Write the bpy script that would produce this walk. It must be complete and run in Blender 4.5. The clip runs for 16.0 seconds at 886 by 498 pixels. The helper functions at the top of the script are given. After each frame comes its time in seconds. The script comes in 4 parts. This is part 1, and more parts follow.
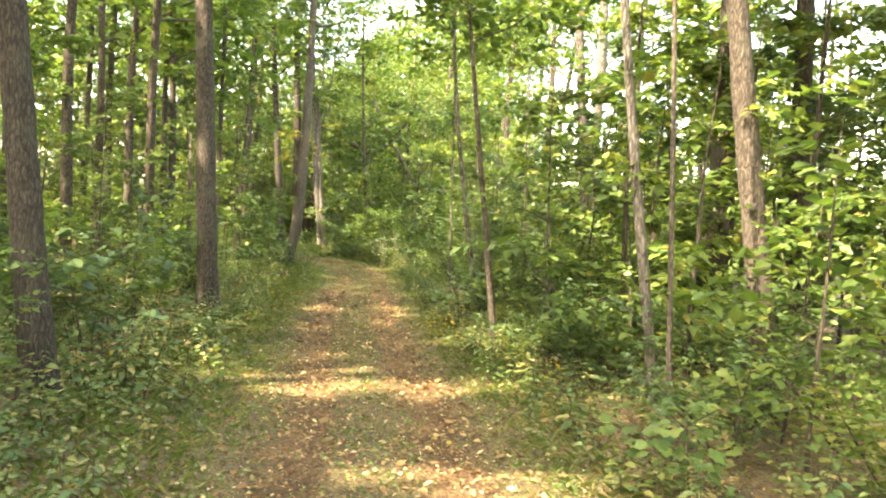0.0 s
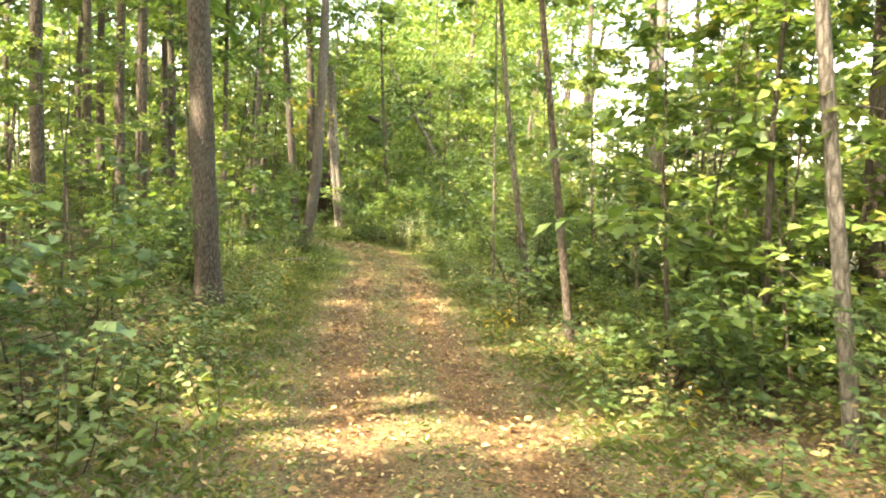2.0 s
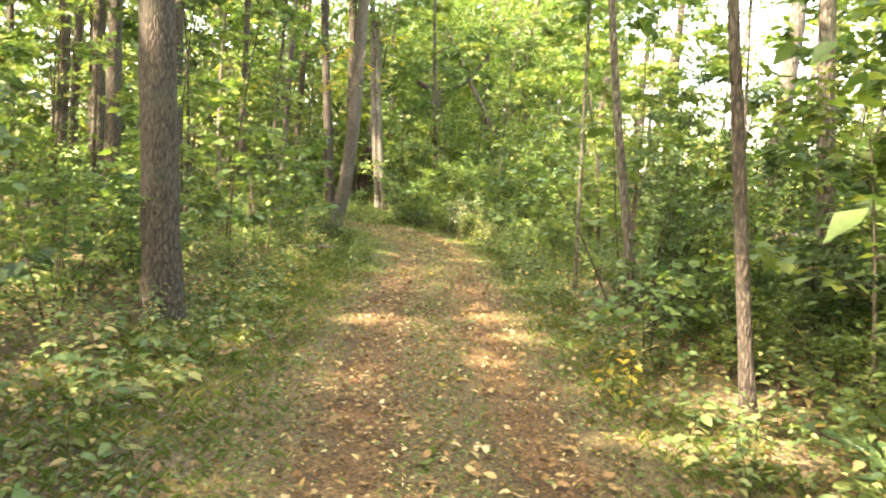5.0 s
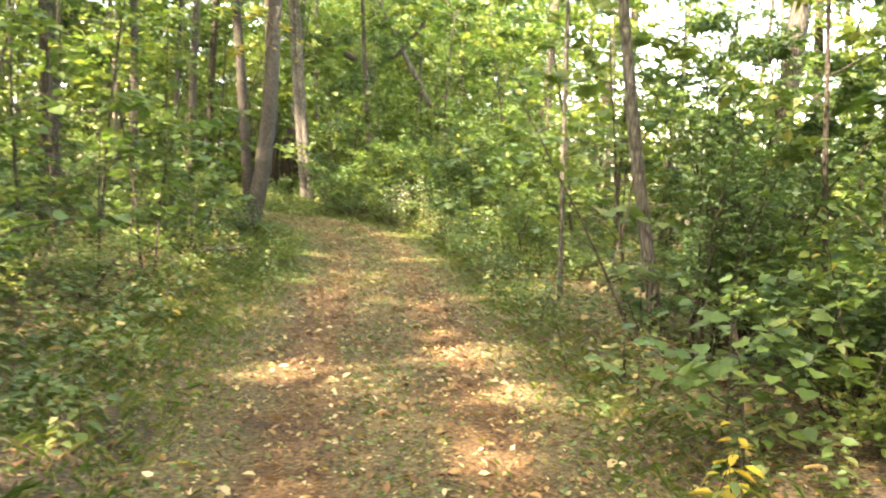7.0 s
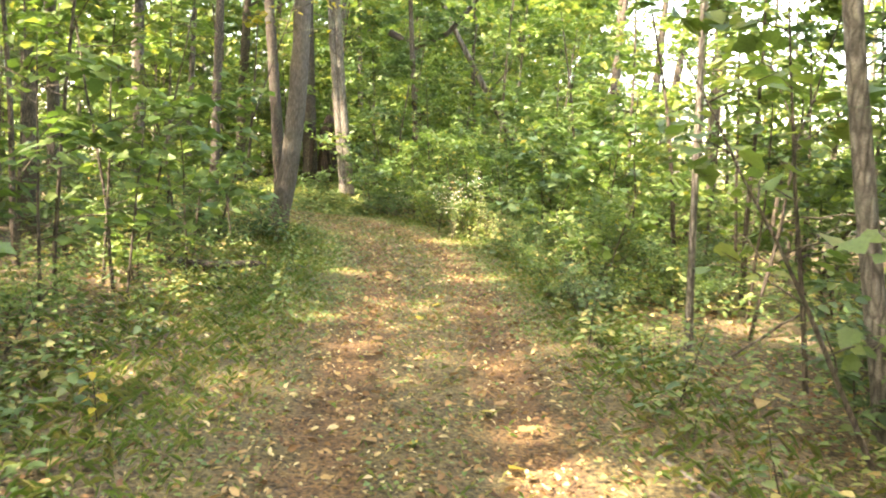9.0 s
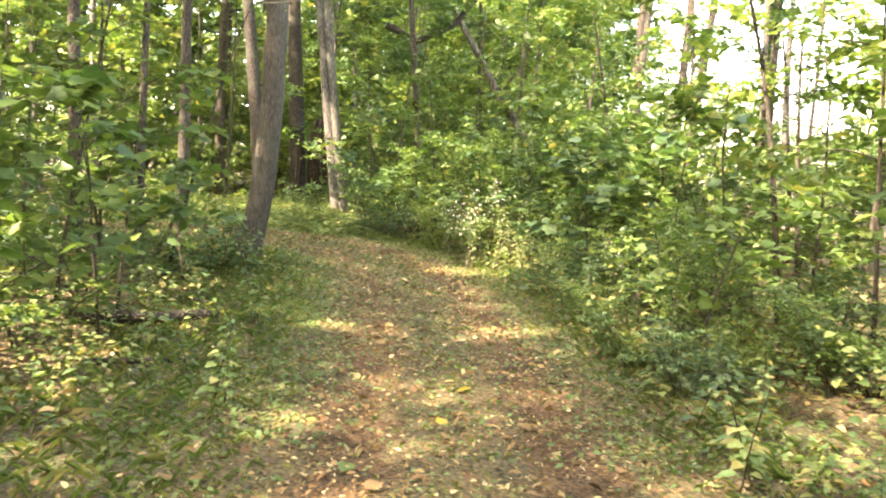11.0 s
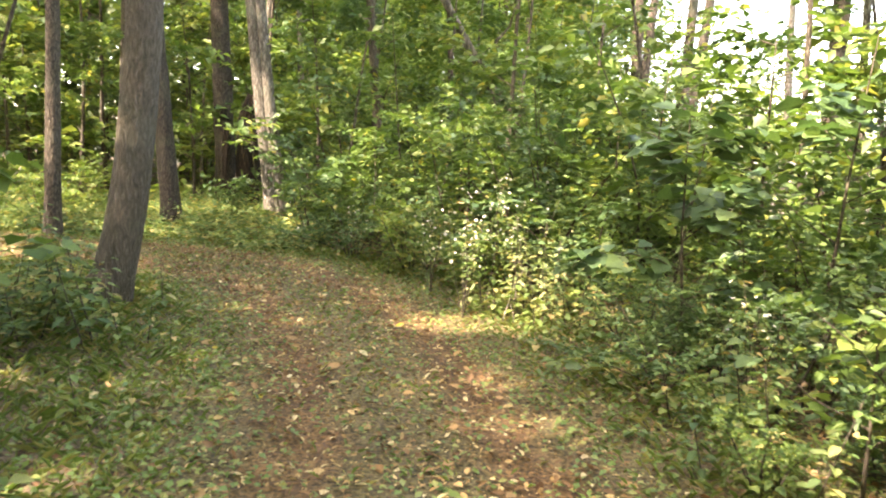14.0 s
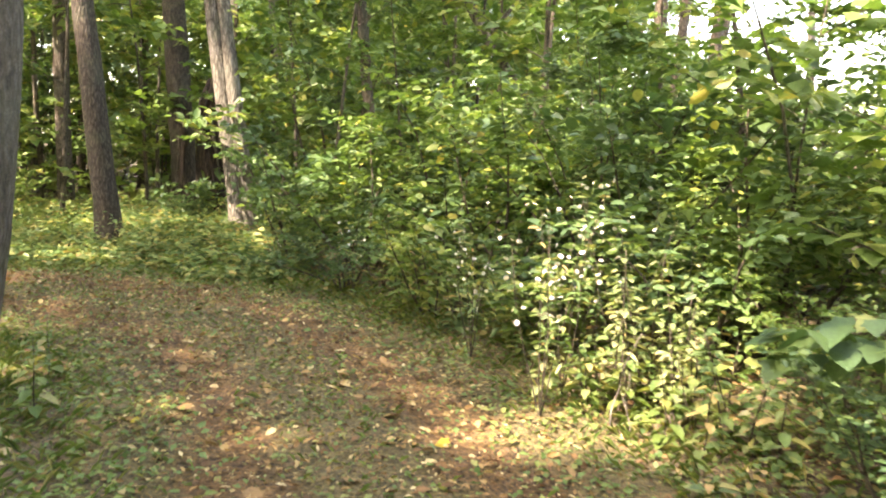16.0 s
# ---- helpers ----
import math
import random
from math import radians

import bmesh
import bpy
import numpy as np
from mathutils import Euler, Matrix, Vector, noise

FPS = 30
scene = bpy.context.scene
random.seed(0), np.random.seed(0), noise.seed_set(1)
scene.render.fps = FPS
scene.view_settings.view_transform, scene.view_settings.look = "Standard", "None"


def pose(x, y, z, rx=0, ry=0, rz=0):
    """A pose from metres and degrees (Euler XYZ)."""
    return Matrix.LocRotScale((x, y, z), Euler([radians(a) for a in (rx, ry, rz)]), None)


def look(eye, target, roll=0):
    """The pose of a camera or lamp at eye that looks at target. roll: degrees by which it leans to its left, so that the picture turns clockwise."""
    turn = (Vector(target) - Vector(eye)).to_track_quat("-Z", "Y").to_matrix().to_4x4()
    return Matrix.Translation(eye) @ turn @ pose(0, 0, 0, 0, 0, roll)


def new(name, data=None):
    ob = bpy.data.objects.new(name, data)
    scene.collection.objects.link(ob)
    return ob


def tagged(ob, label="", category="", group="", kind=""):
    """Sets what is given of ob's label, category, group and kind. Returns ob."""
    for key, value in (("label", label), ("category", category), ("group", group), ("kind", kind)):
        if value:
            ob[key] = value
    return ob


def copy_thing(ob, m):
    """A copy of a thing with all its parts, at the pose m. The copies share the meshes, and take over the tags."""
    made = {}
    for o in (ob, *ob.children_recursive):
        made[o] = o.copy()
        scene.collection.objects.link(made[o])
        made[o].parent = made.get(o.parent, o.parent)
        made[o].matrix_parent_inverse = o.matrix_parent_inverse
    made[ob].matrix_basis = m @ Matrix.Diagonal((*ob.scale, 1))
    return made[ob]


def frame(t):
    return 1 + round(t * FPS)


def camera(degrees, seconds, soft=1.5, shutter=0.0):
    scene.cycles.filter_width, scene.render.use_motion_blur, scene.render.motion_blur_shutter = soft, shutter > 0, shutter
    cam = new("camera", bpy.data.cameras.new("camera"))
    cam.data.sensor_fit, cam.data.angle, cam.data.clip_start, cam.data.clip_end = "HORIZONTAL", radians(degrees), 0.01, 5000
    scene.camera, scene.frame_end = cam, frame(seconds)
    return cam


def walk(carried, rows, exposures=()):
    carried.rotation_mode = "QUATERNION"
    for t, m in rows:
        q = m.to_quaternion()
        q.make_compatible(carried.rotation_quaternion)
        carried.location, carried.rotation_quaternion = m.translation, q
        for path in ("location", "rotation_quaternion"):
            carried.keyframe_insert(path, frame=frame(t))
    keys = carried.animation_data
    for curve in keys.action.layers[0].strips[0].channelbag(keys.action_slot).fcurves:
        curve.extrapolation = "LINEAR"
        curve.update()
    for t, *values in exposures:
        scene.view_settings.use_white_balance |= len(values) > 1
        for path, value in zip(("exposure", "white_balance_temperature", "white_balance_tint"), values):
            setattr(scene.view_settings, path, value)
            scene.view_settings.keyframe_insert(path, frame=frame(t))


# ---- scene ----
cam = camera(57.0, 16.0, soft=2.0, shutter=0.25)
METRES, EYE, TILT, LEAN, TURN = 23.4, 1.5, 0.0, 0.0, 0.0
ROWS = [
    (0.0, 0.0, 0.0, 0.0, 0.14, -2.35, -3.38),
    (0.5, -0.0062, 0.0307, -0.0013, 0.27, -2.41, -3.1),
    (1.0, -0.0127, 0.0614, -0.0031, 0.39, -2.61, -2.98),
    (1.5, -0.0207, 0.0912, -0.0047, 1.27, -3.32, -2.95),
    (2.0, -0.0253, 0.122, -0.0075, 1.05, -3.68, -2.52),
    (2.5, -0.0312, 0.1522, -0.0092, 1.51, -3.73, -2.58),
    (3.0, -0.0312, 0.1824, -0.0112, 1.45, -3.92, -2.62),
    (3.5, -0.0339, 0.2126, -0.0123, 1.34, -4.16, -2.93),
    (4.0, -0.0334, 0.2422, -0.0136, 1.43, -4.23, -3.05),
    (4.5, -0.038, 0.2739, -0.0147, 4.2, -5.36, -4.18),
    (4.7, -0.0394, 0.2867, -0.015, 4.45, -5.2, -4.1),
    (6.8, -0.056, 0.4211, -0.0189, 2.3, -4.6, -2.85),
    (7.0, -0.0571, 0.434, -0.0192, -0.47, -5.77, -2.71),
    (7.5, -0.0573, 0.4674, -0.0198, -2.09, -6.72, -3.09),
    (8.0, -0.0594, 0.4984, -0.0187, -0.9, -6.58, -3.1),
    (8.5, -0.0619, 0.5301, -0.0191, -0.04, -6.14, -2.71),
    (9.0, -0.0669, 0.5585, -0.0193, 2.84, -6.48, -2.67),
    (9.5, -0.07, 0.5889, -0.0196, 2.53, -6.13, -2.11),
    (10.0, -0.077, 0.6196, -0.0198, 4.77, -5.49, -1.47),
    (10.2, -0.0782, 0.632, -0.02, 4.1, -5.55, -1.5),
    (12.3, -0.0896, 0.7619, -0.0225, 1.36, -6.7, -2.9),
    (12.5, -0.0907, 0.7742, -0.0227, 0.93, -6.91, -2.93),
    (13.0, -0.0934, 0.8048, -0.0224, 0.58, -6.85, -2.6),
    (13.5, -0.0971, 0.8347, -0.0212, 0.23, -6.81, -2.33),
    (14.0, -0.0995, 0.8662, -0.0211, -0.43, -6.51, -1.96),
    (14.5, -0.1046, 0.9001, -0.0212, -2.19, -7.54, -2.04),
    (15.0, -0.1082, 0.9309, -0.0211, -2.49, -7.62, -2.01),
    (15.5, -0.1142, 0.9602, -0.0213, -2.34, -7.89, -1.84),
    (16.0, -0.1174, 0.9903, -0.0213, -1.94, -6.9, -1.05),
]
walk(cam, [(t, pose(0, 0, EYE, TILT, LEAN, TURN) @ pose(METRES * x, METRES * y, METRES * z, 90 + pitch, roll, yaw)) for t, x, y, z, yaw, pitch, roll in ROWS],
     exposures=[(0.0, 4.0, 9300, 15), (1.5, 4.2, 9300, 15), (4.5, 4.25, 9100, 18), (7.0, 4.18, 8900, 18), (8.7, 4.32, 8700, 18), (10.0, 4.25, 8700, 18), (12.5, 4.2, 8500, 21), (14.5, 3.98, 8700, 21), (16.0, 4.0, 8500, 21)])

# ---- light ----
TO_SUN = Vector((-0.50, -0.36, 0.79)).normalized()
world = bpy.data.worlds.new("sky")
scene.world = world
world.use_nodes = True
wn = world.node_tree.nodes
sky = wn.new("ShaderNodeTexSky")
sky.sky_type, sky.sun_disc = "NISHITA", False
sky.sun_elevation = math.asin(TO_SUN.z)
sky.sun_rotation = math.atan2(TO_SUN.x, TO_SUN.y)
sky.dust_density, sky.ozone_density = 2.5, 1.0
wn["Background"].inputs["Strength"].default_value = 0.15
world.node_tree.links.new(sky.outputs[0], wn["Background"].inputs["Color"])
sun_data = bpy.data.lights.new("sun", "SUN")
sun_data.energy, sun_data.angle, sun_data.color = 2.0, radians(1.2), (1.0, 0.965, 0.91)
sun = new("sun", sun_data)
sun.matrix_world = look(TO_SUN * 60, (0, 0, 0))

# ---- mesh helpers ----
rng = np.random.default_rng(7)
UP = np.array([0.0, 0.0, 1.0])


def unit(a):
    return a / np.maximum(np.linalg.norm(a, axis=-1, keepdims=True), 1e-9)


def mesh_of(name, verts, faces, material, smooth=False):
    """A mesh from an (n, 3) array and a list of face arrays, each (m, k)."""
    me = bpy.data.meshes.new(name)
    verts = np.asarray(verts, dtype=np.float32).reshape(-1, 3)
    groups = [np.asarray(f, dtype=np.int32) for f in (faces if isinstance(faces, list) else [faces]) if len(f)]
    loops = np.concatenate([f.ravel() for f in groups])
    sizes = np.concatenate([np.full(len(f), f.shape[1], dtype=np.int32) for f in groups])
    starts = np.concatenate([[0], np.cumsum(sizes)[:-1]]).astype(np.int32)
    me.vertices.add(len(verts))
    me.vertices.foreach_set("co", verts.ravel())
    me.loops.add(len(loops))
    me.loops.foreach_set("vertex_index", loops)
    me.polygons.add(len(sizes))
    me.polygons.foreach_set("loop_start", starts)
    if smooth:
        me.polygons.foreach_set("use_smooth", np.ones(len(sizes), dtype=bool))
    me.materials.append(material)
    me.update(calc_edges=True)
    return me


def part(name, me, parent, label=""):
    ob = new(name, me)
    ob.parent = parent
    return tagged(ob, label)


def thing(name, place, label, category, group="", turn=0.0):
    ob = new(name)
    ob.matrix_world = pose(*place, 0, 0, turn)
    return tagged(ob, label, category, group)


def tube(points, radii, sides=8, rough=0.0, cap=True):
    """A tapered tube along points: vertices and faces. rough: uneven radius, in parts of it."""
    points, radii = np.asarray(points, float), np.asarray(radii, float)
    n = len(points)
    way = unit(np.gradient(points, axis=0))
    ref = np.where(np.abs(way[:, 2:3]) > 0.9, np.array([[1.0, 0, 0]]), UP[None])
    a = unit(np.cross(way, ref))
    b = np.cross(way, a)
    ang = np.linspace(0, 2 * np.pi, sides, endpoint=False)
    r = radii[:, None] * (1 + rough * rng.normal(size=(n, sides)))
    v = points[:, None] + r[..., None] * (np.cos(ang)[None, :, None] * a[:, None] + np.sin(ang)[None, :, None] * b[:, None])
    i, j = np.meshgrid(np.arange(n - 1), np.arange(sides), indexing="ij")
    j2 = (j + 1) % sides
    q = np.stack([i * sides + j, i * sides + j2, (i + 1) * sides + j2, (i + 1) * sides + j], -1).reshape(-1, 4)
    v = v.reshape(-1, 3)
    faces = [q]
    if cap:
        v = np.vstack([v, points[-1:]])
        top = (n - 1) * sides
        k = np.arange(sides)
        faces.append(np.stack([top + k, top + (k + 1) % sides, np.full(sides, n * sides)], -1))
    return v, faces


def merge(pieces):
    """Several (vertices, faces) in one."""
    vs, by, off = [], {}, 0
    for v, faces in pieces:
        vs.append(v)
        for f in faces if isinstance(faces, list) else [faces]:
            by.setdefault(f.shape[1], []).append(f + off)
        off += len(v)
    return np.vstack(vs), [np.vstack(f) for f in by.values()]


def blades(at, way, normal, length, width, full=True, fold=0.18, droop=0.12):
    """Leaf blades, folded along the midrib and drooping at the tip. full: six corners; else four."""
    way, normal = unit(way), np.asarray(normal)
    side = unit(np.cross(way, normal))
    normal = np.cross(side, way)
    L, W = length[:, None], width[:, None]
    lift = normal * fold * W
    tip = at + way * L - UP * droop * L
    if full:
        v = np.stack([at, at + way * 0.28 * L + side * 0.46 * W + lift, at + way * 0.66 * L + side * 0.40 * W + lift - UP * 0.4 * droop * L,
                      tip, at + way * 0.66 * L - side * 0.40 * W + lift - UP * 0.4 * droop * L, at + way * 0.28 * L - side * 0.46 * W + lift], 1)
        i = np.arange(len(at))[:, None] * 6
        f = np.vstack([i + np.array([[0, 1, 2, 3]]), i + np.array([[0, 3, 4, 5]])])
    else:
        v = np.stack([at, at + way * 0.45 * L + side * 0.5 * W + lift, tip, at + way * 0.45 * L - side * 0.5 * W + lift], 1)
        i = np.arange(len(at))[:, None] * 4
        f = np.vstack([i + np.array([[0, 1, 2]]), i + np.array([[0, 2, 3]])])
    return v.reshape(-1, 3), f


def twig_leaves(at, way, length, k, size, full=True, aspect=0.55, keep=None):
    """Leaves in two rows along sagging twigs. keep: tells from leaf places which of them grow."""
    t = len(at)
    way = unit(way)
    s = (np.arange(k) + 0.7) / k
    pos = at[:, None] + way[:, None] * (length[:, None] * s)[..., None]
    pos[..., 2] -= 0.22 * length[:, None] * s ** 2
    row = unit(np.cross(way, UP[None] + 0.15 * rng.normal(size=(t, 3))))
    sign = np.where(np.arange(k) % 2 == 0, 1.0, -1.0)
    d = 0.6 * way[:, None] + 0.85 * sign[None, :, None] * row[:, None] + 0.28 * rng.normal(size=(t, k, 3))
    d[..., 2] -= 0.18
    nrm = UP[None, None] + 0.42 * rng.normal(size=(t, k, 3))
    L = size * (0.6 + 0.75 * rng.random((t, k)))
    p, d, nrm, L = pos.reshape(-1, 3), d.reshape(-1, 3), nrm.reshape(-1, 3), L.ravel()
    if keep is not None:
        m = keep(p)
        p, d, nrm, L = p[m], d[m], nrm[m], L[m]
    return blades(p, d, nrm, L, L * aspect * (0.8 + 0.4 * rng.random(len(L))), full)


LOBES = np.array([[0, 0], [0.16, 0.06], [0.40, 0.10], [0.38, 0.27], [0.54, 0.52], [0.36, 0.56], [0.24, 0.78], [0.0, 1.0]])


def lobed(at, way, normal, length, droop=0.16):
    """Palmate leaves with five points."""
    way = unit(way)
    side = unit(np.cross(way, normal))
    normal = np.cross(side, way)
    out = np.vstack([LOBES, LOBES[-2:0:-1] * np.array([-1, 1])])
    v = at[:, None] + length[:, None, None] * (out[None, :, :1] * side[:, None] + out[None, :, 1:] * way[:, None] + (0.14 * np.abs(out[:, 0]) - droop * out[:, 1] ** 2)[None, :, None] * normal[:, None])
    k = len(out)
    i = np.arange(len(at))[:, None] * k
    right, left = np.arange(0, 8), np.r_[0, np.arange(13, 6, -1)]
    f = np.vstack([i + right[None], i + left[None, ::-1]])
    return v.reshape(-1, 3), f


def bent(start, way, length, steps=6, sag=0.0, wander=0.12):
    """A wandering line from start, as limbs and stems grow."""
    pts, w = [np.asarray(start, float)], unit(np.asarray(way, float))
    for i in range(steps):
        w = unit(w + wander * rng.normal(size=3) + np.array([0, 0, -sag / steps]))
        pts.append(pts[-1] + w * length / steps)
    return np.array(pts)


# ---- the lie of the land ----
TRAIL = [(1.6, -14), (0.9, -6), (0.3, 0), (-0.3, 5), (-0.62, 8), (-1.0, 10.5), (-1.45, 14), (-1.85, 18.3), (-2.25, 23), (-2.85, 26.4), (-3.65, 28.6),
         (-4.8, 30.1), (-6.4, 30.9), (-9.2, 31.2), (-16, 30.8), (-30, 29.5)]


def smooth_line(pts, per=8):
    p = np.array([pts[0], *pts, pts[-1]], float)
    out = []
    for i in range(1, len(p) - 2):
        for t in np.linspace(0, 1, per, endpoint=False):
            a, b, c, d = p[i - 1:i + 3]
            out.append(0.5 * (2 * b + (c - a) * t + (2 * a - 5 * b + 4 * c - d) * t * t + (3 * b - a - 3 * c + d) * t ** 3))
    return np.array(out + [p[-1]])


LINE = smooth_line(TRAIL)
LINE_WAY = unit(np.gradient(LINE, axis=0))


def across(x, y):
    """Signed distance from the trail's middle line, positive to the right of the way walked."""
    p = np.stack([np.atleast_1d(x), np.atleast_1d(y)], -1).astype(float)
    out = np.empty(len(p))
    for s in range(0, len(p), 4000):
        d = p[s:s + 4000, None] - LINE[None]
        i = np.argmin((d ** 2).sum(-1), 1)
        dd, w = d[np.arange(len(i)), i], LINE_WAY[i]
        side = np.sign(w[:, 1] * dd[:, 0] - w[:, 0] * dd[:, 1])
        out[s:s + 4000] = side * np.sqrt((dd ** 2).sum(-1))
    return out


def land(x, y):
    """Height of the ground."""
    x, y = np.asarray(x, float), np.asarray(y, float)
    base = np.interp(y, [-60, 0, 1.4, 2.9, 4.3, 5.7, 7.1, 8.5, 10, 15, 23, 30, 40, 90], [0, 0, -.07, -.17, -.25, -.31, -.35, -.385, -.42, -.46, -.49, -.40, -.25, 0])
    return base + 0.03 * np.sin(1.7 * x + 0.6 * y) * np.sin(1.3 * y - 0.8 * x) + 0.012 * np.sin(5.1 * x + 2) * np.sin(4.3 * y)


# Gaps in the canopy: where the sun comes through to the ground (x, y, half widths).
GAPS = [(-2.61, 16.00, 0.5, 0.22), (-2.03, 15.53, 0.45, 0.25), (-1.16, 16.96, 0.35, 0.2), (-1.12, 16.21, 0.45, 0.25), (-0.85, 15.42, 0.5, 0.22),
        (-4.3, 22.5, 0.6, 0.45), (-4.7, 20.7, 0.6, 0.45), (3.6, 12.6, 0.7, 0.5), (2.4, 12.9, 0.5, 0.4),
        (-9.0, 36.0, 1.5, 1.2), (-11.0, 38.0, 1.6, 1.4), (-8.0, 40.0, 1.5, 1.2), (-12.5, 34.0, 1.5, 1.2), (-6.0, 41.0, 1.4, 1.0), (-10.0, 42.0, 2.0, 1.5), (-14.0, 40.0, 2.0, 1.5),
        (-4.0, 42.0, 1.6, 1.2), (-3.0, 40.0, 1.6, 1.2), (-5.0, 45.0, 2.0, 1.5),
        (3.4, 10.5, 0.8, 0.6), (4.6, 12.0, 0.9, 0.7), (3.0, 13.5, 0.7, 0.6), (5.2, 9.6, 0.8, 0.6), (1.4, 26.6, 0.7, 0.5), (0.6, 27.0, 0.6, 0.5), 
        (-1.5, 8.5, 0.9, 0.42), (-0.4, 8.35, 0.7, 0.34), (0.45, 8.95, 0.65, 0.36), (-2.8, 9.0, 0.8, 0.5), (1.2, 11.2, 0.7, 0.45), (-1.1, 27.95, 0.9, 0.6), (0.5, 12.2, 0.7, 0.5),
        (0.4, 5.5, 1.1, 0.55), (-1.3, 9.0, 0.7, 0.36), (-0.1, 8.8, 0.85, 0.34), (-0.9, 9.7, 0.5, 0.2), (-2.0, 16.0, 0.55, 0.3), (-1.1, 16.7, 0.5, 0.3),
        (-1.66, 21.2, 0.5, 0.2), (-1.2, 17.4, 0.4, 0.25), (-0.8, 14.3, 0.5, 0.22), (-2.4, 15.6, 0.5, 0.2), (-1.9, 27.2, 0.9, 0.5), (-3.0, 20.5, 0.4, 0.2),
        (-1.6, 23.4, 0.5, 0.25), (-3.3, 23.1, 0.35, 0.25), (-2.8, 27.9, 0.35, 0.25), (-3.4, 27.1, 0.4, 0.2), (-1.0, 28.3, 0.8, 0.7), (4.2, 8.9, 0.5, 0.5),
        (-3.4, 9.5, 0.7, 0.6), (0.8, 9.4, 0.5, 0.35), (0.9, 13.4, 0.6, 0.5), (1.2, 10.6, 0.4, 0.3), (-1.8, 24.6, 0.5, 0.2), (-3.9, 30.2, 0.4, 0.2), (-2.2, 30.0, 0.5, 0.35),
        (-0.4, 23.6, 0.6, 0.6), (-1.7, 12.2, 0.3, 0.15), (-1.5, 18.9, 0.3, 0.15), (-2.2, 25.6, 0.4, 0.15), (-5.8, 28.2, 0.5, 0.4), (-5.6, 35.6, 0.7, 0.5), (2.6, 24.5, 1.0, 0.8),
        (-4.1, 12.2, 0.7, 0.5), (-5.0, 17.2, 0.8, 0.6), (-5.2, 21.8, 0.8, 0.6), 
        (-5.6, 9.6, 1.0, 0.8), (-6.8, 12.6, 1.1, 0.9), (-4.7, 6.0, 0.9, 0.6), (-7.4, 16.0, 1.2, 1.0), (-6.6, 19.6, 1.0, 0.8), (-7.6, 23.0, 1.0, 0.8), (-8.5, 9.0, 1.2, 1.0), (-9.5, 14.0, 1.2, 1.0),
        (0.4, 30.0, 0.8, 0.6), (-1.4, 31.6, 1.1, 0.8), (0.1, 25.4, 0.5, 0.3), (-0.2, 33.5, 1.2, 0.8), (-2.8, 33.0, 0.9, 0.7),
        (-4.2, 35.8, 1.0, 0.6), (-5.0, 35.2, 0.6, 0.5), (-7.0, 33.0, 0.7, 0.5), (-6.0, 29.5, 0.6, 0.35), (-8.0, 30.6, 0.8, 0.35), (-4.0, 33.6, 0.9, 0.5), 
        (-4.9, 25.2, 0.7, 0.5), (-4.6, 23.4, 0.5, 0.4), (-4.3, 9.8, 0.6, 0.5), (-3.4, 6.9, 0.5, 0.5), (-5.4, 14.6, 0.7, 0.6)]
SHIFT = (-TO_SUN.x / TO_SUN.z, -TO_SUN.y / TO_SUN.z)


def shaded(p):
    """Which leaf places lie outside the canopy's gaps."""
    h = p[:, 2] + 0.35
    x, y = p[:, 0] + h * SHIFT[0], p[:, 1] + h * SHIFT[1]
    ok = np.ones(len(p), bool)
    for gx, gy, gw, gh in GAPS:
        wob = 1 + 0.25 * np.sin(7 * x + 3 * y) * np.sin(6 * y - 2 * x)
        ok &= ((x - gx) / gw) ** 2 + ((y - gy) / gh) ** 2 > wob
    return ok


# ---- materials ----
def nodes_of(name):
    m = bpy.data.materials.new(name)
    m.use_nodes = True
    return m, m.node_tree.nodes, m.node_tree.links, m.node_tree.nodes["Principled BSDF"]


def ramp_of(n, stops):
    r = n.new("ShaderNodeValToRGB")
    while len(r.color_ramp.elements) < len(stops):
        r.color_ramp.elements.new(0.5)
    for e, (p, c) in zip(r.color_ramp.elements, stops):
        e.position, e.color = p, (*c, 1)
    return r


def mixed(n, l, mode, fac, a, b):
    m = n.new("ShaderNodeMix")
    m.data_type, m.blend_type = "RGBA", mode
    for k, s in ((0, fac), (6, a), (7, b)):
        if isinstance(s, (int, float)):
            m.inputs[k].default_value = s
        elif isinstance(s, tuple):
            m.inputs[k].default_value = (*s, 1)
        else:
            l.new(s, m.inputs[k])
    return m.outputs[2]


def noise_of(n, l, coord, scale, detail=4.0, stretch=None):
    t = n.new("ShaderNodeTexNoise")
    t.inputs["Scale"].default_value, t.inputs["Detail"].default_value = scale, detail
    if stretch:
        m = n.new("ShaderNodeMapping")
        m.inputs["Scale"].default_value = stretch
        l.new(coord, m.inputs["Vector"])
        coord = m.outputs[0]
    l.new(coord, t.inputs["Vector"])
    return t.outputs["Fac"]


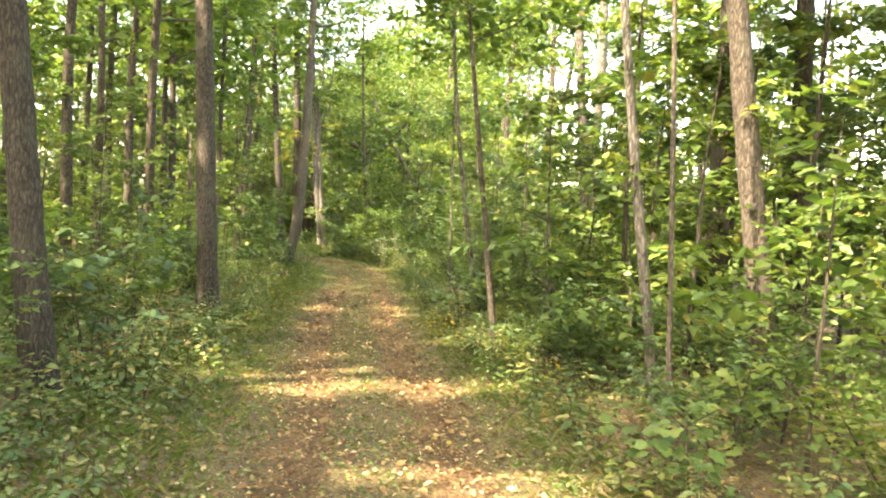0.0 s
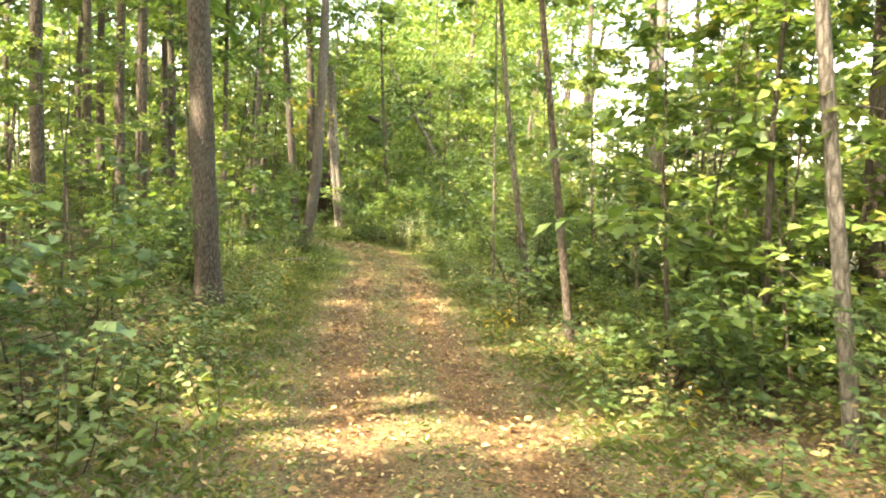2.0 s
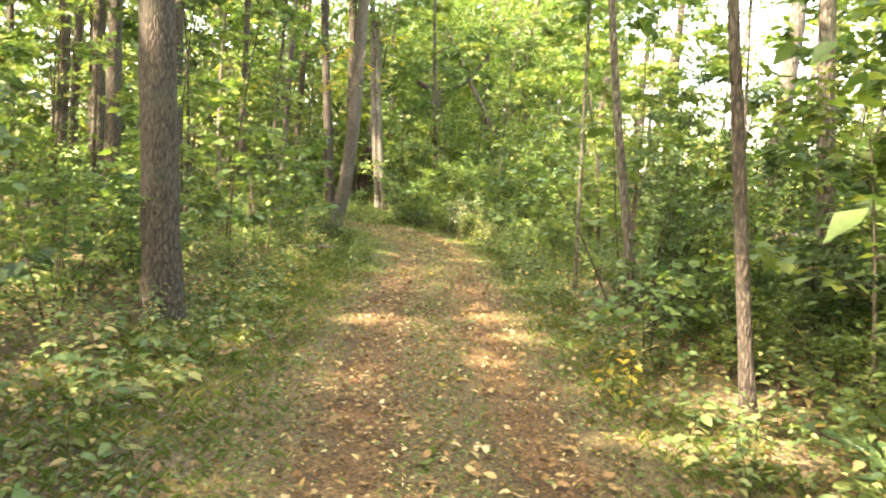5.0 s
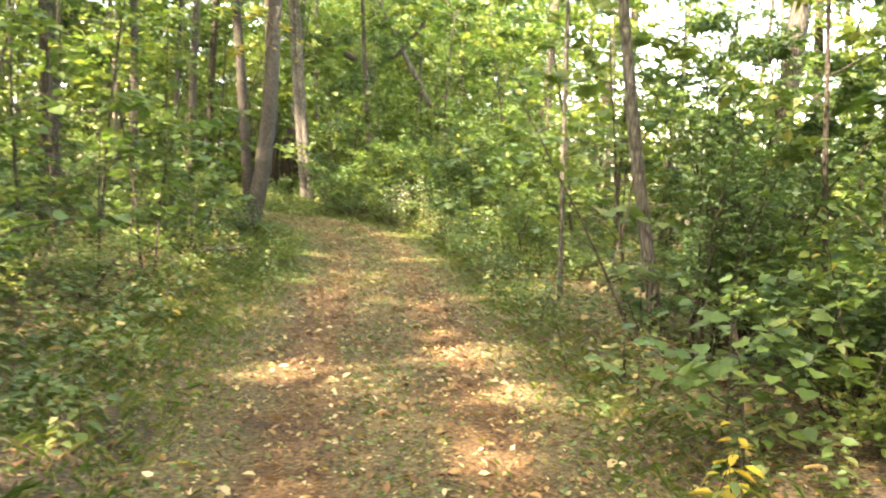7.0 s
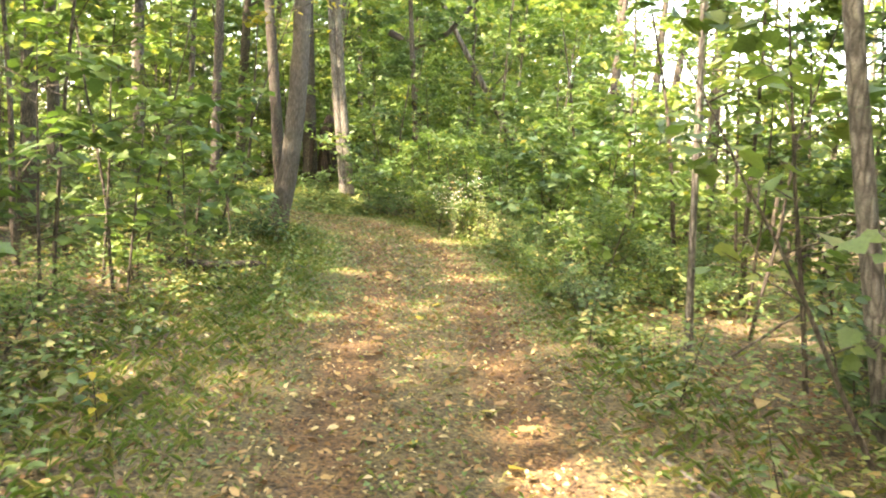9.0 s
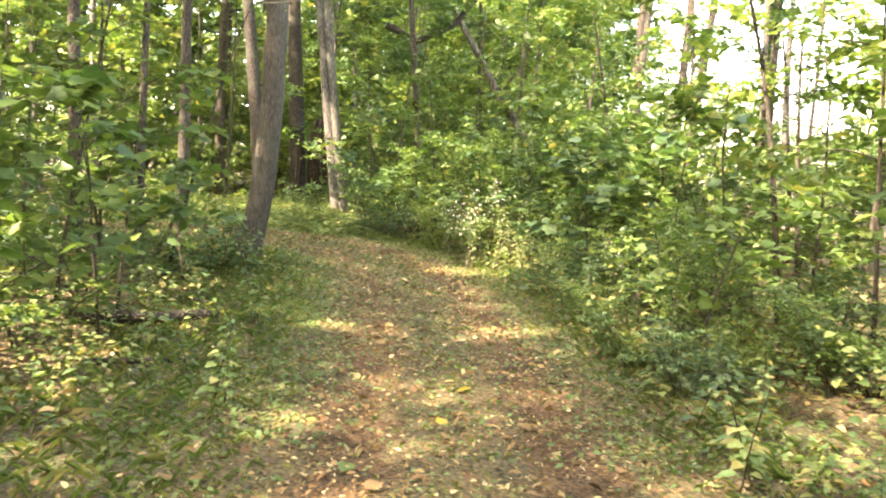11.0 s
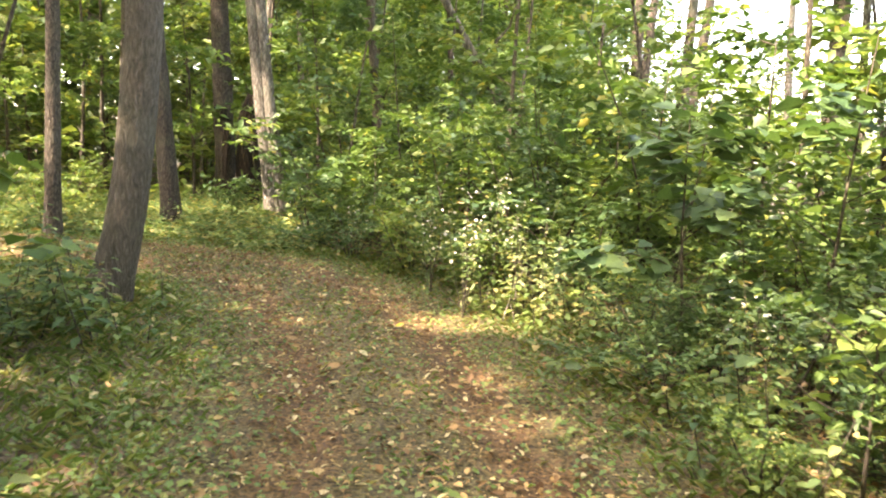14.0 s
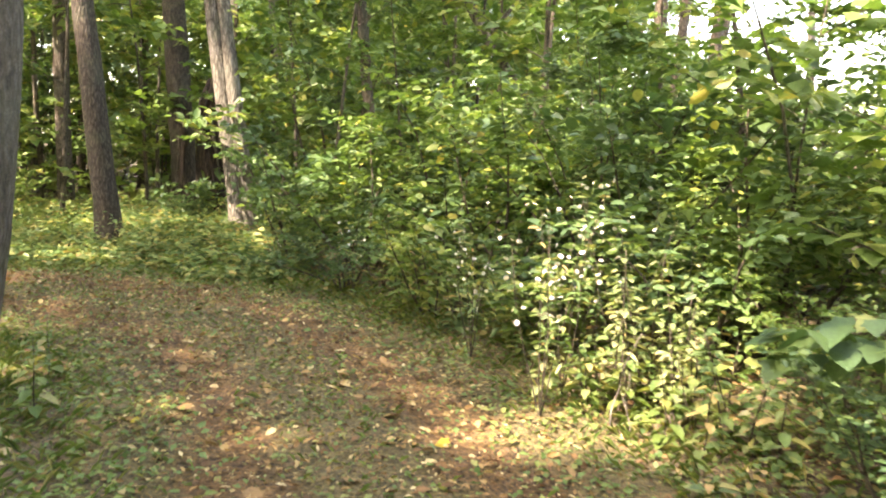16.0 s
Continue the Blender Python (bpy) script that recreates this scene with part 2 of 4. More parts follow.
def leaf_material(name, stops, through_light=0.42, rough=0.5):
    """Leaves, each of its own shade, with light coming through them."""
    m, n, l, p = nodes_of(name)
    geo = n.new("ShaderNodeNewGeometry")
    r = ramp_of(n, stops)
    l.new(geo.outputs["Random Per Island"], r.inputs[0])
    spots = noise_of(n, l, geo.outputs["Position"], 1.1, 3)
    tone = ramp_of(n, [(0.3, (0.8, 0.8, 0.78)), (0.7, (1.2, 1.18, 1.1))])
    l.new(spots, tone.inputs[0])
    c = mixed(n, l, "MULTIPLY", 1.0, r.outputs[0], tone.outputs[0])
    fine = noise_of(n, l, geo.outputs["Position"], 60, 3)
    veins = ramp_of(n, [(0.3, (0.8, 0.8, 0.75)), (0.7, (1.1, 1.1, 1.05))])
    l.new(fine, veins.inputs[0])
    c = mixed(n, l, "MULTIPLY", 1.0, c, veins.outputs[0])
    l.new(c, p.inputs["Base Color"])
    p.inputs["Roughness"].default_value = rough
    tr = n.new("ShaderNodeBsdfTranslucent")
    l.new(mixed(n, l, "MULTIPLY", 1.0, c, (1.08, 1.12, 0.66)), tr.inputs[0])
    mx = n.new("ShaderNodeMixShader")
    mx.inputs[0].default_value = through_light
    l.new(p.outputs[0], mx.inputs[1])
    l.new(tr.outputs[0], mx.inputs[2])
    l.new(mx.outputs[0], n["Material Output"].inputs[0])
    return m


def bark_material(name, dark, light, lichen=(0.20, 0.22, 0.15), ridges=22.0, furrow=0.42):
    """Furrowed bark: upright plates parted by dark cracks, fine grain, patches of lichen."""
    m, n, l, p = nodes_of(name)
    tc = n.new("ShaderNodeTexCoord")
    warp = n.new("ShaderNodeTexNoise")
    warp.inputs["Scale"].default_value = 6.0
    l.new(tc.outputs["Object"], warp.inputs["Vector"])
    sway = n.new("ShaderNodeVectorMath")
    sway.operation = "MULTIPLY_ADD"
    l.new(warp.outputs["Color"], sway.inputs[0])
    sway.inputs[1].default_value = (0.06, 0.06, 0.10)
    l.new(tc.outputs["Object"], sway.inputs[2])
    lie = n.new("ShaderNodeMapping")
    lie.inputs["Scale"].default_value = (1.0, 1.0, 0.22)
    l.new(sway.outputs[0], lie.inputs["Vector"])
    plates = n.new("ShaderNodeTexVoronoi")
    plates.feature = "DISTANCE_TO_EDGE"
    plates.inputs["Scale"].default_value = ridges * 1.5
    l.new(lie.outputs[0], plates.inputs["Vector"])
    a = noise_of(n, l, sway.outputs[0], ridges * 2.2, 6, (1.0, 1.0, 0.3))
    r = ramp_of(n, [(0.34, dark), (0.66, light)])
    l.new(a, r.inputs[0])
    crack = ramp_of(n, [(0.02, (furrow, 0.97 * furrow, 0.93 * furrow)), (0.22, (1.0, 1.0, 1.0))])
    l.new(plates.outputs["Distance"], crack.inputs[0])
    c = mixed(n, l, "MULTIPLY", 1.0, r.outputs[0], crack.outputs[0])
    b = noise_of(n, l, tc.outputs["Object"], 1.6, 4)
    patch = ramp_of(n, [(0.54, (0, 0, 0)), (0.72, (0.55, 0.55, 0.55))])
    l.new(b, patch.inputs[0])
    c = mixed(n, l, "MIX", patch.outputs[0], c, lichen)
    fine = noise_of(n, l, tc.outputs["Object"], 90, 3)
    tone = ramp_of(n, [(0.3, (0.7, 0.7, 0.7)), (0.7, (1.2, 1.2, 1.2))])
    l.new(fine, tone.inputs[0])
    l.new(mixed(n, l, "MULTIPLY", 1.0, c, tone.outputs[0]), p.inputs["Base Color"])
    p.inputs["Roughness"].default_value = 0.92
    high = n.new("ShaderNodeMath")
    high.operation = "MULTIPLY_ADD"
    l.new(a, high.inputs[0])
    high.inputs[1].default_value = 0.5
    l.new(plates.outputs["Distance"], high.inputs[2])
    bump = n.new("ShaderNodeBump")
    bump.inputs["Strength"].default_value, bump.inputs["Distance"].default_value = 0.9, 0.03
    l.new(high.outputs[0], bump.inputs["Height"])
    l.new(bump.outputs[0], p.inputs["Normal"])
    return m


def soil_material(name, stops, scale=3.0):
    m, n, l, p = nodes_of(name)
    geo = n.new("ShaderNodeNewGeometry")
    a = noise_of(n, l, geo.outputs["Position"], scale, 6)
    r = ramp_of(n, stops)
    l.new(a, r.inputs[0])
    fine = noise_of(n, l, geo.outputs["Position"], 38, 5)
    tone = ramp_of(n, [(0.36, (0.3, 0.3, 0.3)), (0.62, (1.4, 1.36, 1.28))])
    l.new(fine, tone.inputs[0])
    return m, n, l, p, geo, r.outputs[0], tone.outputs[0], fine


def finish_soil(n, l, p, colour, height):
    l.new(colour, p.inputs["Base Color"])
    p.inputs["Roughness"].default_value = 0.95
    bump = n.new("ShaderNodeBump")
    bump.inputs["Strength"].default_value, bump.inputs["Distance"].default_value = 0.9, 0.04
    l.new(height, bump.inputs["Height"])
    l.new(bump.outputs[0], p.inputs["Normal"])


M_GROUND, n_, l_, p_, g_, c_, t_, f_ = soil_material("forest_soil", [(0.3, (0.09, 0.068, 0.04)), (0.5, (0.145, 0.11, 0.062)), (0.7, (0.12, 0.115, 0.05))], 0.9)
finish_soil(n_, l_, p_, mixed(n_, l_, "MULTIPLY", 1.0, c_, t_), f_)

M_PATH, n_, l_, p_, g_, c_, t_, f_ = soil_material("trail_dirt", [(0.3, (0.072, 0.042, 0.018)), (0.5, (0.142, 0.082, 0.034)), (0.72, (0.205, 0.130, 0.058))], 2.6)
at_ = n_.new("ShaderNodeAttribute")
at_.attribute_name = "turf"
w_ = noise_of(n_, l_, g_.outputs["Position"], 2.2, 5)
s_ = n_.new("ShaderNodeMath")
s_.operation = "ADD"
l_.new(at_.outputs["Fac"], s_.inputs[0])
l_.new(w_, s_.inputs[1])
tr_ = ramp_of(n_, [(0.72, (0, 0, 0)), (1.0, (0.85, 0.85, 0.85))])
l_.new(s_.outputs[0], tr_.inputs[0])
c_ = mixed(n_, l_, "MIX", tr_.outputs[0], c_, (0.118, 0.098, 0.042))
finish_soil(n_, l_, p_, mixed(n_, l_, "MULTIPLY", 1.0, c_, t_), f_)

M_LEAF = leaf_material("leaf_green", [(0.0, (0.058, 0.121, 0.035)), (0.4, (0.101, 0.178, 0.048)), (0.8, (0.153, 0.236, 0.069)), (0.97, (0.222, 0.276, 0.078)), (1.0, (0.445, 0.380, 0.104))])
M_LEAF_DARK = leaf_material("leaf_deep_green", [(0.0, (0.049, 0.106, 0.048)), (0.6, (0.081, 0.150, 0.058)), (0.98, (0.127, 0.200, 0.072)), (1.0, (0.288, 0.288, 0.090))], 0.36)
M_LEAF_PALE = leaf_material("leaf_yellow_green", [(0.0, (0.098, 0.178, 0.052)), (0.6, (0.155, 0.230, 0.064)), (0.95, (0.240, 0.275, 0.088)), (1.0, (0.41, 0.355, 0.105))], 0.42)
M_LEAF_GOLD = leaf_material("leaf_autumn_yellow", [(0.0, (0.22, 0.24, 0.045)), (0.5, (0.40, 0.33, 0.05)), (1.0, (0.55, 0.38, 0.05))], 0.42)
M_HERB = leaf_material("herb_leaf", [(0.0, (0.075, 0.142, 0.055)), (0.42, (0.125, 0.205, 0.072)), (0.72, (0.210, 0.270, 0.105)), (0.92, (0.350, 0.335, 0.140)), (1.0, (0.450, 0.300, 0.155))], 0.35)
# Weed leaf with strong sunlight put into its pale colour.
M_WEED_LIT = leaf_material("weed_leaf_painted_sunlit", [(0.0, (0.15, 0.22, 0.09)), (0.6, (0.26, 0.30, 0.145)), (1.0, (0.40, 0.38, 0.22))], 0.35)
M_GRASS = leaf_material("grass_blade", [(0.0, (0.095, 0.17, 0.04)), (0.6, (0.165, 0.23, 0.06)), (1.0, (0.36, 0.31, 0.14))], 0.5)
M_LITTER = leaf_material("dry_leaf", [(0.0, (0.12, 0.06, 0.028)), (0.45, (0.23, 0.127, 0.055)), (0.74, (0.36, 0.23, 0.10)), (0.88, (0.50, 0.37, 0.19)), (1.0, (0.62, 0.52, 0.33))], 0.12, 0.7)
M_CLOVER = leaf_material("ground_leaf", [(0.0, (0.085, 0.16, 0.05)), (0.6, (0.145, 0.23, 0.07)), (1.0, (0.28, 0.29, 0.11))], 0.35)
M_PETAL = leaf_material("aster_petal", [(0.0, (0.62, 0.58, 0.72)), (1.0, (0.82, 0.80, 0.86))], 0.3)
M_DISC = leaf_material("flower_disc", [(0.0, (0.45, 0.30, 0.04)), (1.0, (0.60, 0.42, 0.06))], 0.1)
M_BARK = bark_material("bark_grey_brown", (0.055, 0.043, 0.031), (0.155, 0.127, 0.094), (0.125, 0.132, 0.09))
M_BARK_PALE = bark_material("bark_pale_grey", (0.11, 0.097, 0.077), (0.26, 0.235, 0.195), (0.19, 0.205, 0.155), 15.0)
M_BARK_DARK = bark_material("bark_dark", (0.036, 0.028, 0.020), (0.11, 0.087, 0.063), (0.10, 0.11, 0.07))
M_STEM = bark_material("stem_brown", (0.065, 0.05, 0.036), (0.15, 0.122, 0.085), (0.11, 0.13, 0.06), 20.0)
M_BARK_SMOOTH = bark_material("bark_smooth_grey", (0.070, 0.058, 0.043), (0.145, 0.122, 0.092), (0.115, 0.118, 0.082), 19.0, 0.72)
M_ROT = bark_material("rotten_wood", (0.022, 0.014, 0.010), (0.085, 0.053, 0.036), (0.06, 0.05, 0.03), 14.0)
M_DEAD = bark_material("dead_wood", (0.09, 0.074, 0.058), (0.29, 0.25, 0.20), (0.20, 0.18, 0.14), 8.0)

# ---- ground and trail ----
def steps(lo, hi, step, far):
    out = list(np.arange(lo, hi + 1e-6, step))
    grow = step
    a, b = lo, hi
    left, right = [], []
    while b < far:
        grow *= 1.6
        b += grow
        a -= grow
        right.append(b)
        left.append(a)
    return np.array(left[::-1] + out + right)


gx, gy = steps(-12, 12, 0.35, 1500), steps(-6, 40, 0.35, 1500)
X, Y = np.meshgrid(gx, gy)
Z = land(X, Y)
d_ = np.abs(across(X.ravel(), Y.ravel())).reshape(X.shape)
Z = Z - 0.05 * np.clip(1.6 - d_, 0, 1)
i, j = np.meshgrid(np.arange(len(gy) - 1), np.arange(len(gx) - 1), indexing="ij")
w = len(gx)
quads = np.stack([i * w + j, i * w + j + 1, (i + 1) * w + j + 1, (i + 1) * w + j], -1).reshape(-1, 4)
ground = new("ground", mesh_of("ground", np.stack([X, Y, Z], -1).reshape(-1, 3), quads, M_GROUND, True))
tagged(ground, "dark woodland soil under leaves and low plants", "ground", kind="structure")

fine_line = smooth_line(TRAIL, 36)
fine_way = unit(np.gradient(fine_line, axis=0))
us = np.linspace(-1.45, 1.45, 25)
ragged = 0.14 * np.sin(np.arange(len(fine_line)) * 0.9) * np.sin(np.arange(len(fine_line)) * 0.37) + 0.05 * rng.normal(size=len(fine_line))
P = fine_line[:, None] + (us[None, :, None] * (1 + 0.5 * ragged[:, None, None])) * np.stack([fine_way[:, 1], -fine_way[:, 0]], -1)[:, None]
PZ = land(P[..., 0], P[..., 1]) + 0.006 - 0.035 * np.exp(-((np.abs(us) - 0.58) / 0.25) ** 2)[None] - 0.03 * np.clip((np.abs(us) - 1.25) / 0.2, 0, 1)[None] + 0.006 * rng.normal(size=P.shape[:2])
n_u = len(us)
i, j = np.meshgrid(np.arange(len(fine_line) - 1), np.arange(n_u - 1), indexing="ij")
quads = np.stack([i * n_u + j, i * n_u + j + 1, (i + 1) * n_u + j + 1, (i + 1) * n_u + j], -1).reshape(-1, 4)
trail_mesh = mesh_of("trail", np.concatenate([P, PZ[..., None]], -1).reshape(-1, 3), quads, M_PATH, True)
turf = np.clip(1.0 - (np.abs(np.abs(us) - 0.55) / 0.36), 0, 1)
turf = np.where(np.abs(us) > 0.98, 0.0, turf)
trail_mesh.attributes.new("turf", "FLOAT", "POINT").data.foreach_set("value", np.tile(0.62 * (1 - turf), len(fine_line)).astype(np.float32))
trail = tagged(new("path", trail_mesh), "red-brown dirt trail with two worn tracks and a grassy middle", "path", kind="structure")


# ---- trees ----
def trunk_mesh(height, diameter, lean, bend=0.2, sweep=60.0, flare=0.8, sides=14):
    seg = max(10, int(height * 2.2))
    s = np.linspace(0, 1, seg) ** 1.25
    h = s * height
    ph = rng.random(2) * 6
    pts = np.stack([lean[0] * sweep * (1 - np.exp(-h / sweep)) + bend * np.sin(h * 0.55 + ph[0]) * s, lean[1] * h + bend * np.sin(h * 0.5 + ph[1]) * s, h - 0.15], -1)
    r = diameter / 2 * (1 - 0.72 * s) * (1 + flare * 0.55 * np.exp(-np.maximum(h - 0.05, 0) / 0.28))
    v, f = tube(pts, r, sides, 0.035)
    return v, f, pts, r


def tree(place, height, diameter, lean=(0, 0), bark=None, leaf=None, label="", crown_from=0.42, spread=2.6, twigs=330, leaf_size=0.2, limbs=7, fork=0.0, group="woodland trees", name="tree", bend=0.05, sweep=60.0, sides=14):
    """A tree of its own: trunk, limbs and a crown of leaves on twigs."""
    bark, leaf = bark or M_BARK, leaf or M_LEAF
    z = float(land(*place))
    ob = thing(name, (*place, z), label, "tree", group)
    v, f, pts, r = trunk_mesh(height, diameter, lean, bend, sweep, sides=sides)
    if fork:
        low = pts[pts[:, 2] < 0.42 * height]
        b = low + np.array([fork, -0.04, 0])
        v2, f2 = tube(b, diameter * np.linspace(0.46, 0.30, len(low)), 12, 0.04)
        v, f = merge([(v, f), (v2, f2)])
    part("trunk", mesh_of("trunk", v, f, bark, True), ob)
    tips, ways = [], []
    base = np.array([*place, z])
    for i in range(limbs):
        s = crown_from + (0.97 - crown_from) * (i + 0.5 * rng.random()) / limbs
        k = int(np.argmin(np.abs(pts[:, 2] - s * height)))
        a = 2.4 * i + rng.random()
        line = bent(pts[k], (math.cos(a), math.sin(a), 0.35 + 0.5 * rng.random()), spread * (1.25 - 0.6 * s) * (0.75 + 0.5 * rng.random()), 6, -0.1, 0.16)
        v, f = tube(line, np.linspace(max(r[k] * 0.5, 0.012), 0.008, 7), 6, 0.05)
        part("limb", mesh_of("limb", v, f, bark, True), ob)
        for q in line[1:]:
            tips.append(q)
            ways.append(q - line[0])
    tips, ways = np.array(tips), np.array(ways)
    twigs = int(0.9 * twigs)
    pick = rng.integers(0, len(tips), twigs)
    at = tips[pick] + rng.normal(size=(twigs, 3)) * np.array([0.55, 0.55, 0.4]) * spread / 2.6
    way = unit(ways[pick]) * 0.7 + rng.normal(size=(twigs, 3)) * np.array([0.8, 0.8, 0.35])
    near = leaf_size < 0.13
    v, f = twig_leaves(at, way, (0.5 + 0.6 * rng.random(twigs)) * min(spread / 2.2, 1.1), 10, leaf_size, near, 0.6, lambda p: shaded(p + base))
    part("crown", mesh_of("crown", v, f, leaf), ob)
    return ob


GREY, PALE, DARK = "tall woodland tree with ridged grey-brown bark", "slender woodland tree with smooth pale grey bark", "woodland tree with dark rough bark in shade"
tree((-3.48, 7.20), 15, 0.31, (-0.117, 0.0), M_BARK_DARK, label="straight dark-barked tree standing beside the trail", twigs=420)
tree((-4.22, 14.9), 17, 0.39, (-0.068, 0.0), M_BARK, label="thick straight tree with furrowed grey-brown bark", twigs=420)
tree((3.43, 8.20), 15, 0.27, (-0.155, 0.0), M_BARK, label="leaning grey-brown tree with a sunlit lower trunk", twigs=420)
tree((3.95, 11.6), 16, 0.42, (-0.02, 0.0), M_BARK_DARK, label=DARK)
tree((5.45, 12.5), 15, 0.36, (-0.03, 0.02), M_BARK_DARK, label=DARK)
tree((2.40, 8.75), 12, 0.125, (-0.155, 0.0), M_BARK_PALE, label=PALE, spread=2.0, twigs=220, sweep=20)
tree((2.12, 7.25), 10, 0.055, (-0.06, 0.0), M_BARK, label="thin grey young tree", spread=1.5, twigs=150, crown_from=0.5)
tree((0.93, 13.1), 9, 0.11, (-0.15, 0.0), M_BARK, label="thin leaning young tree with grey bark", spread=1.6, twigs=200, crown_from=0.5, sweep=20)
tree((0.23, 19.86), 10, 0.065, (-0.04, 0.0), M_BARK_PALE, label="thin straight young tree with pale grey bark", spread=1.6, twigs=200, crown_from=0.45)
tree((3.40, 18.1), 15, 0.26, (-0.13, 0.0), M_BARK_PALE, label=PALE, crown_from=0.55, sweep=20)
tree((0.86, 17.7), 10, 0.13, (-0.21, 0.0), M_BARK_PALE, label="leaning young tree with pale mottled bark", spread=1.7, twigs=200, crown_from=0.5, sweep=8)
tree((-5.31, 27.5), 17, 0.35, (0.36, 0.0), M_BARK_SMOOTH, label="leaning grey tree with a flared and scarred foot", crown_from=0.45, twigs=420, sweep=1.4)
tree((-5.22, 35.0), 16, 0.26, (-0.125, 0.0), M_BARK_PALE, label="pale twin-stemmed tree leaning over the trail bend", fork=0.17, crown_from=0.5, sweep=14)
tree((-6.72, 34.0), 15, 0.33, (-0.09, 0.0), M_BARK_DARK, label=DARK, crown_from=0.45)
tree((-8.0, 32.4), 15, 0.24, (0.02, 0.0), M_BARK, label=GREY, crown_from=0.5)
tree((-7.2, 28.4), 11, 0.13, (0.03, 0.0), M_BARK, label="thin grey young tree", spread=1.7, twigs=180)
tree((-7.6, 27.2), 13, 0.20, (0.0, 0.0), M_BARK, label=GREY)
tree((-3.25, 35.0), 13, 0.18, (-0.08, 0.0), M_BARK, label=GREY, crown_from=0.4, spread=2.2)
tree((2.9, 42.5), 16, 0.36, (0.01, 0.0), M_BARK, label=GREY, crown_from=0.6)
tree((2.0, 39.0), 14, 0.24, (0.09, 0.0), M_BARK, label="leaning slim grey tree at the woodland edge", crown_from=0.6)
tree((4.0, 33.5), 15, 0.34, (0.0, 0.0), M_BARK, label=GREY, crown_from=0.62)
tree((4.2, 42.9), 16, 0.34, (0.05, 0.0), M_BARK, label=GREY, crown_from=0.62)
tree((5.4, 46.8), 16, 0.42, (0.13, 0.0), M_BARK, label="leaning grey tree at the woodland edge", crown_from=0.62)
tree((3.0, 30.5), 11, 0.12, (-0.03, 0.0), M_BARK_PALE, label="thin pale young tree", spread=1.7, twigs=160, crown_from=0.5)

# Trees added on the sunward side, several out of view, to shade the trail.
for x, y in ((-10.6, 25.6), (-12.6, 28.4), (-9.6, 22.4), (-13.2, 24.4), (-9.9, 28.6), (-8.6, 25.4), (-6.9, 8.4), (-8.4, 10.9), (-6.9, 12.2), (-7.0, 19.3), (-8.3, 21.4), (-7.6, 16.4), (-6.4, 5.2), (-5.7, 1.4), (-7.4, 3.2), (-8.6, 0.3), (-5.6, -1.8), (-9.0, 6.4)):
    tree((x, y), 15, 0.26, (0.0, 0.0), M_BARK, M_LEAF, GREY, 0.4, 3.2, 250, 0.28, bend=0.2)

# The rest of the wood, spaced out at random on both sides. Unseen ones behind the start are there for their shade.
taken = [(-5.7, 1.4), (-7.4, 3.2), (-8.6, 0.3), (-5.6, -1.8), (-9.0, 6.4), (-6.9, 8.4), (-8.4, 10.9), (-6.9, 12.2), (-7.0, 19.3), (-8.3, 21.4), (-7.6, 16.4), (-6.4, 5.2), (-10.6, 25.6), (-12.6, 28.4), (-9.6, 22.4), (-13.2, 24.4), (-9.9, 28.6), (-8.6, 25.4), (-3.5, 7.1), (-4.28, 14.9), (3.42, 8.2), (3.95, 11.6), (5.45, 12.5), (2.3, 8.75), (-5.38, 27.8), (-5.34, 35.9), (-6.85, 34.4), (-8, 32.4), (-7.4, 27.8), (-3.5, 35.2),
         (2.9, 42.5), (2, 39), (4, 33.5), (4.2, 42.9), (5.4, 46.8), (3, 30.5), (3, 18.1), (0.9, 17.7), (0.5, 19.4)]
pool = random.Random(11)
made = 0
for _ in range(6000):
    x, y = pool.uniform(-26, 16), pool.uniform(-16, 52)
    d = float(across(x, y)[0])
    open_side = x > 1.0 and y > 20
    if abs(d) < (3.2 if y < 6 or y > 33 else 4.6) or any((x - a) ** 2 + (y - b) ** 2 < (4.2 if y > 14 and x > -7 else 2.9) ** 2 for a, b in taken):
        continue
    if -6.5 < x < 6 and 26 < y < 42 and d > 0:
        continue
    if open_side and (pool.random() < 0.6 or x > 3 + 0.28 * (y - 12) + 6):
        continue
    if abs(x) < 2.5 and y < 3 and y > -3:
        continue
    taken.append((x, y))
    made += 1
    thick = pool.choice((0.12, 0.16, 0.2, 0.24, 0.3, 0.36))
    bark, label = pool.choice(((M_BARK, GREY), (M_BARK, GREY), (M_BARK_PALE, PALE), (M_BARK_DARK, DARK)))
    seen = y > 18
    tree((x, y), 10 + 18 * thick + pool.uniform(0, 3), thick, (pool.uniform(-0.06, 0.06), pool.uniform(-0.04, 0.04)), bark, pool.choice((M_LEAF, M_LEAF, M_LEAF_PALE)), label,
         0.6 if open_side else 0.3, 3.0, 120 if x < -12 else (230 if seen else (90 if y < -4 else 200)), 0.42 if x < -12 or y < -4 else (0.19 if seen and x > -8 else 0.28), 4 if x < -12 else 6, bend=0.25, sides=9)
    if made >= 112:
        break


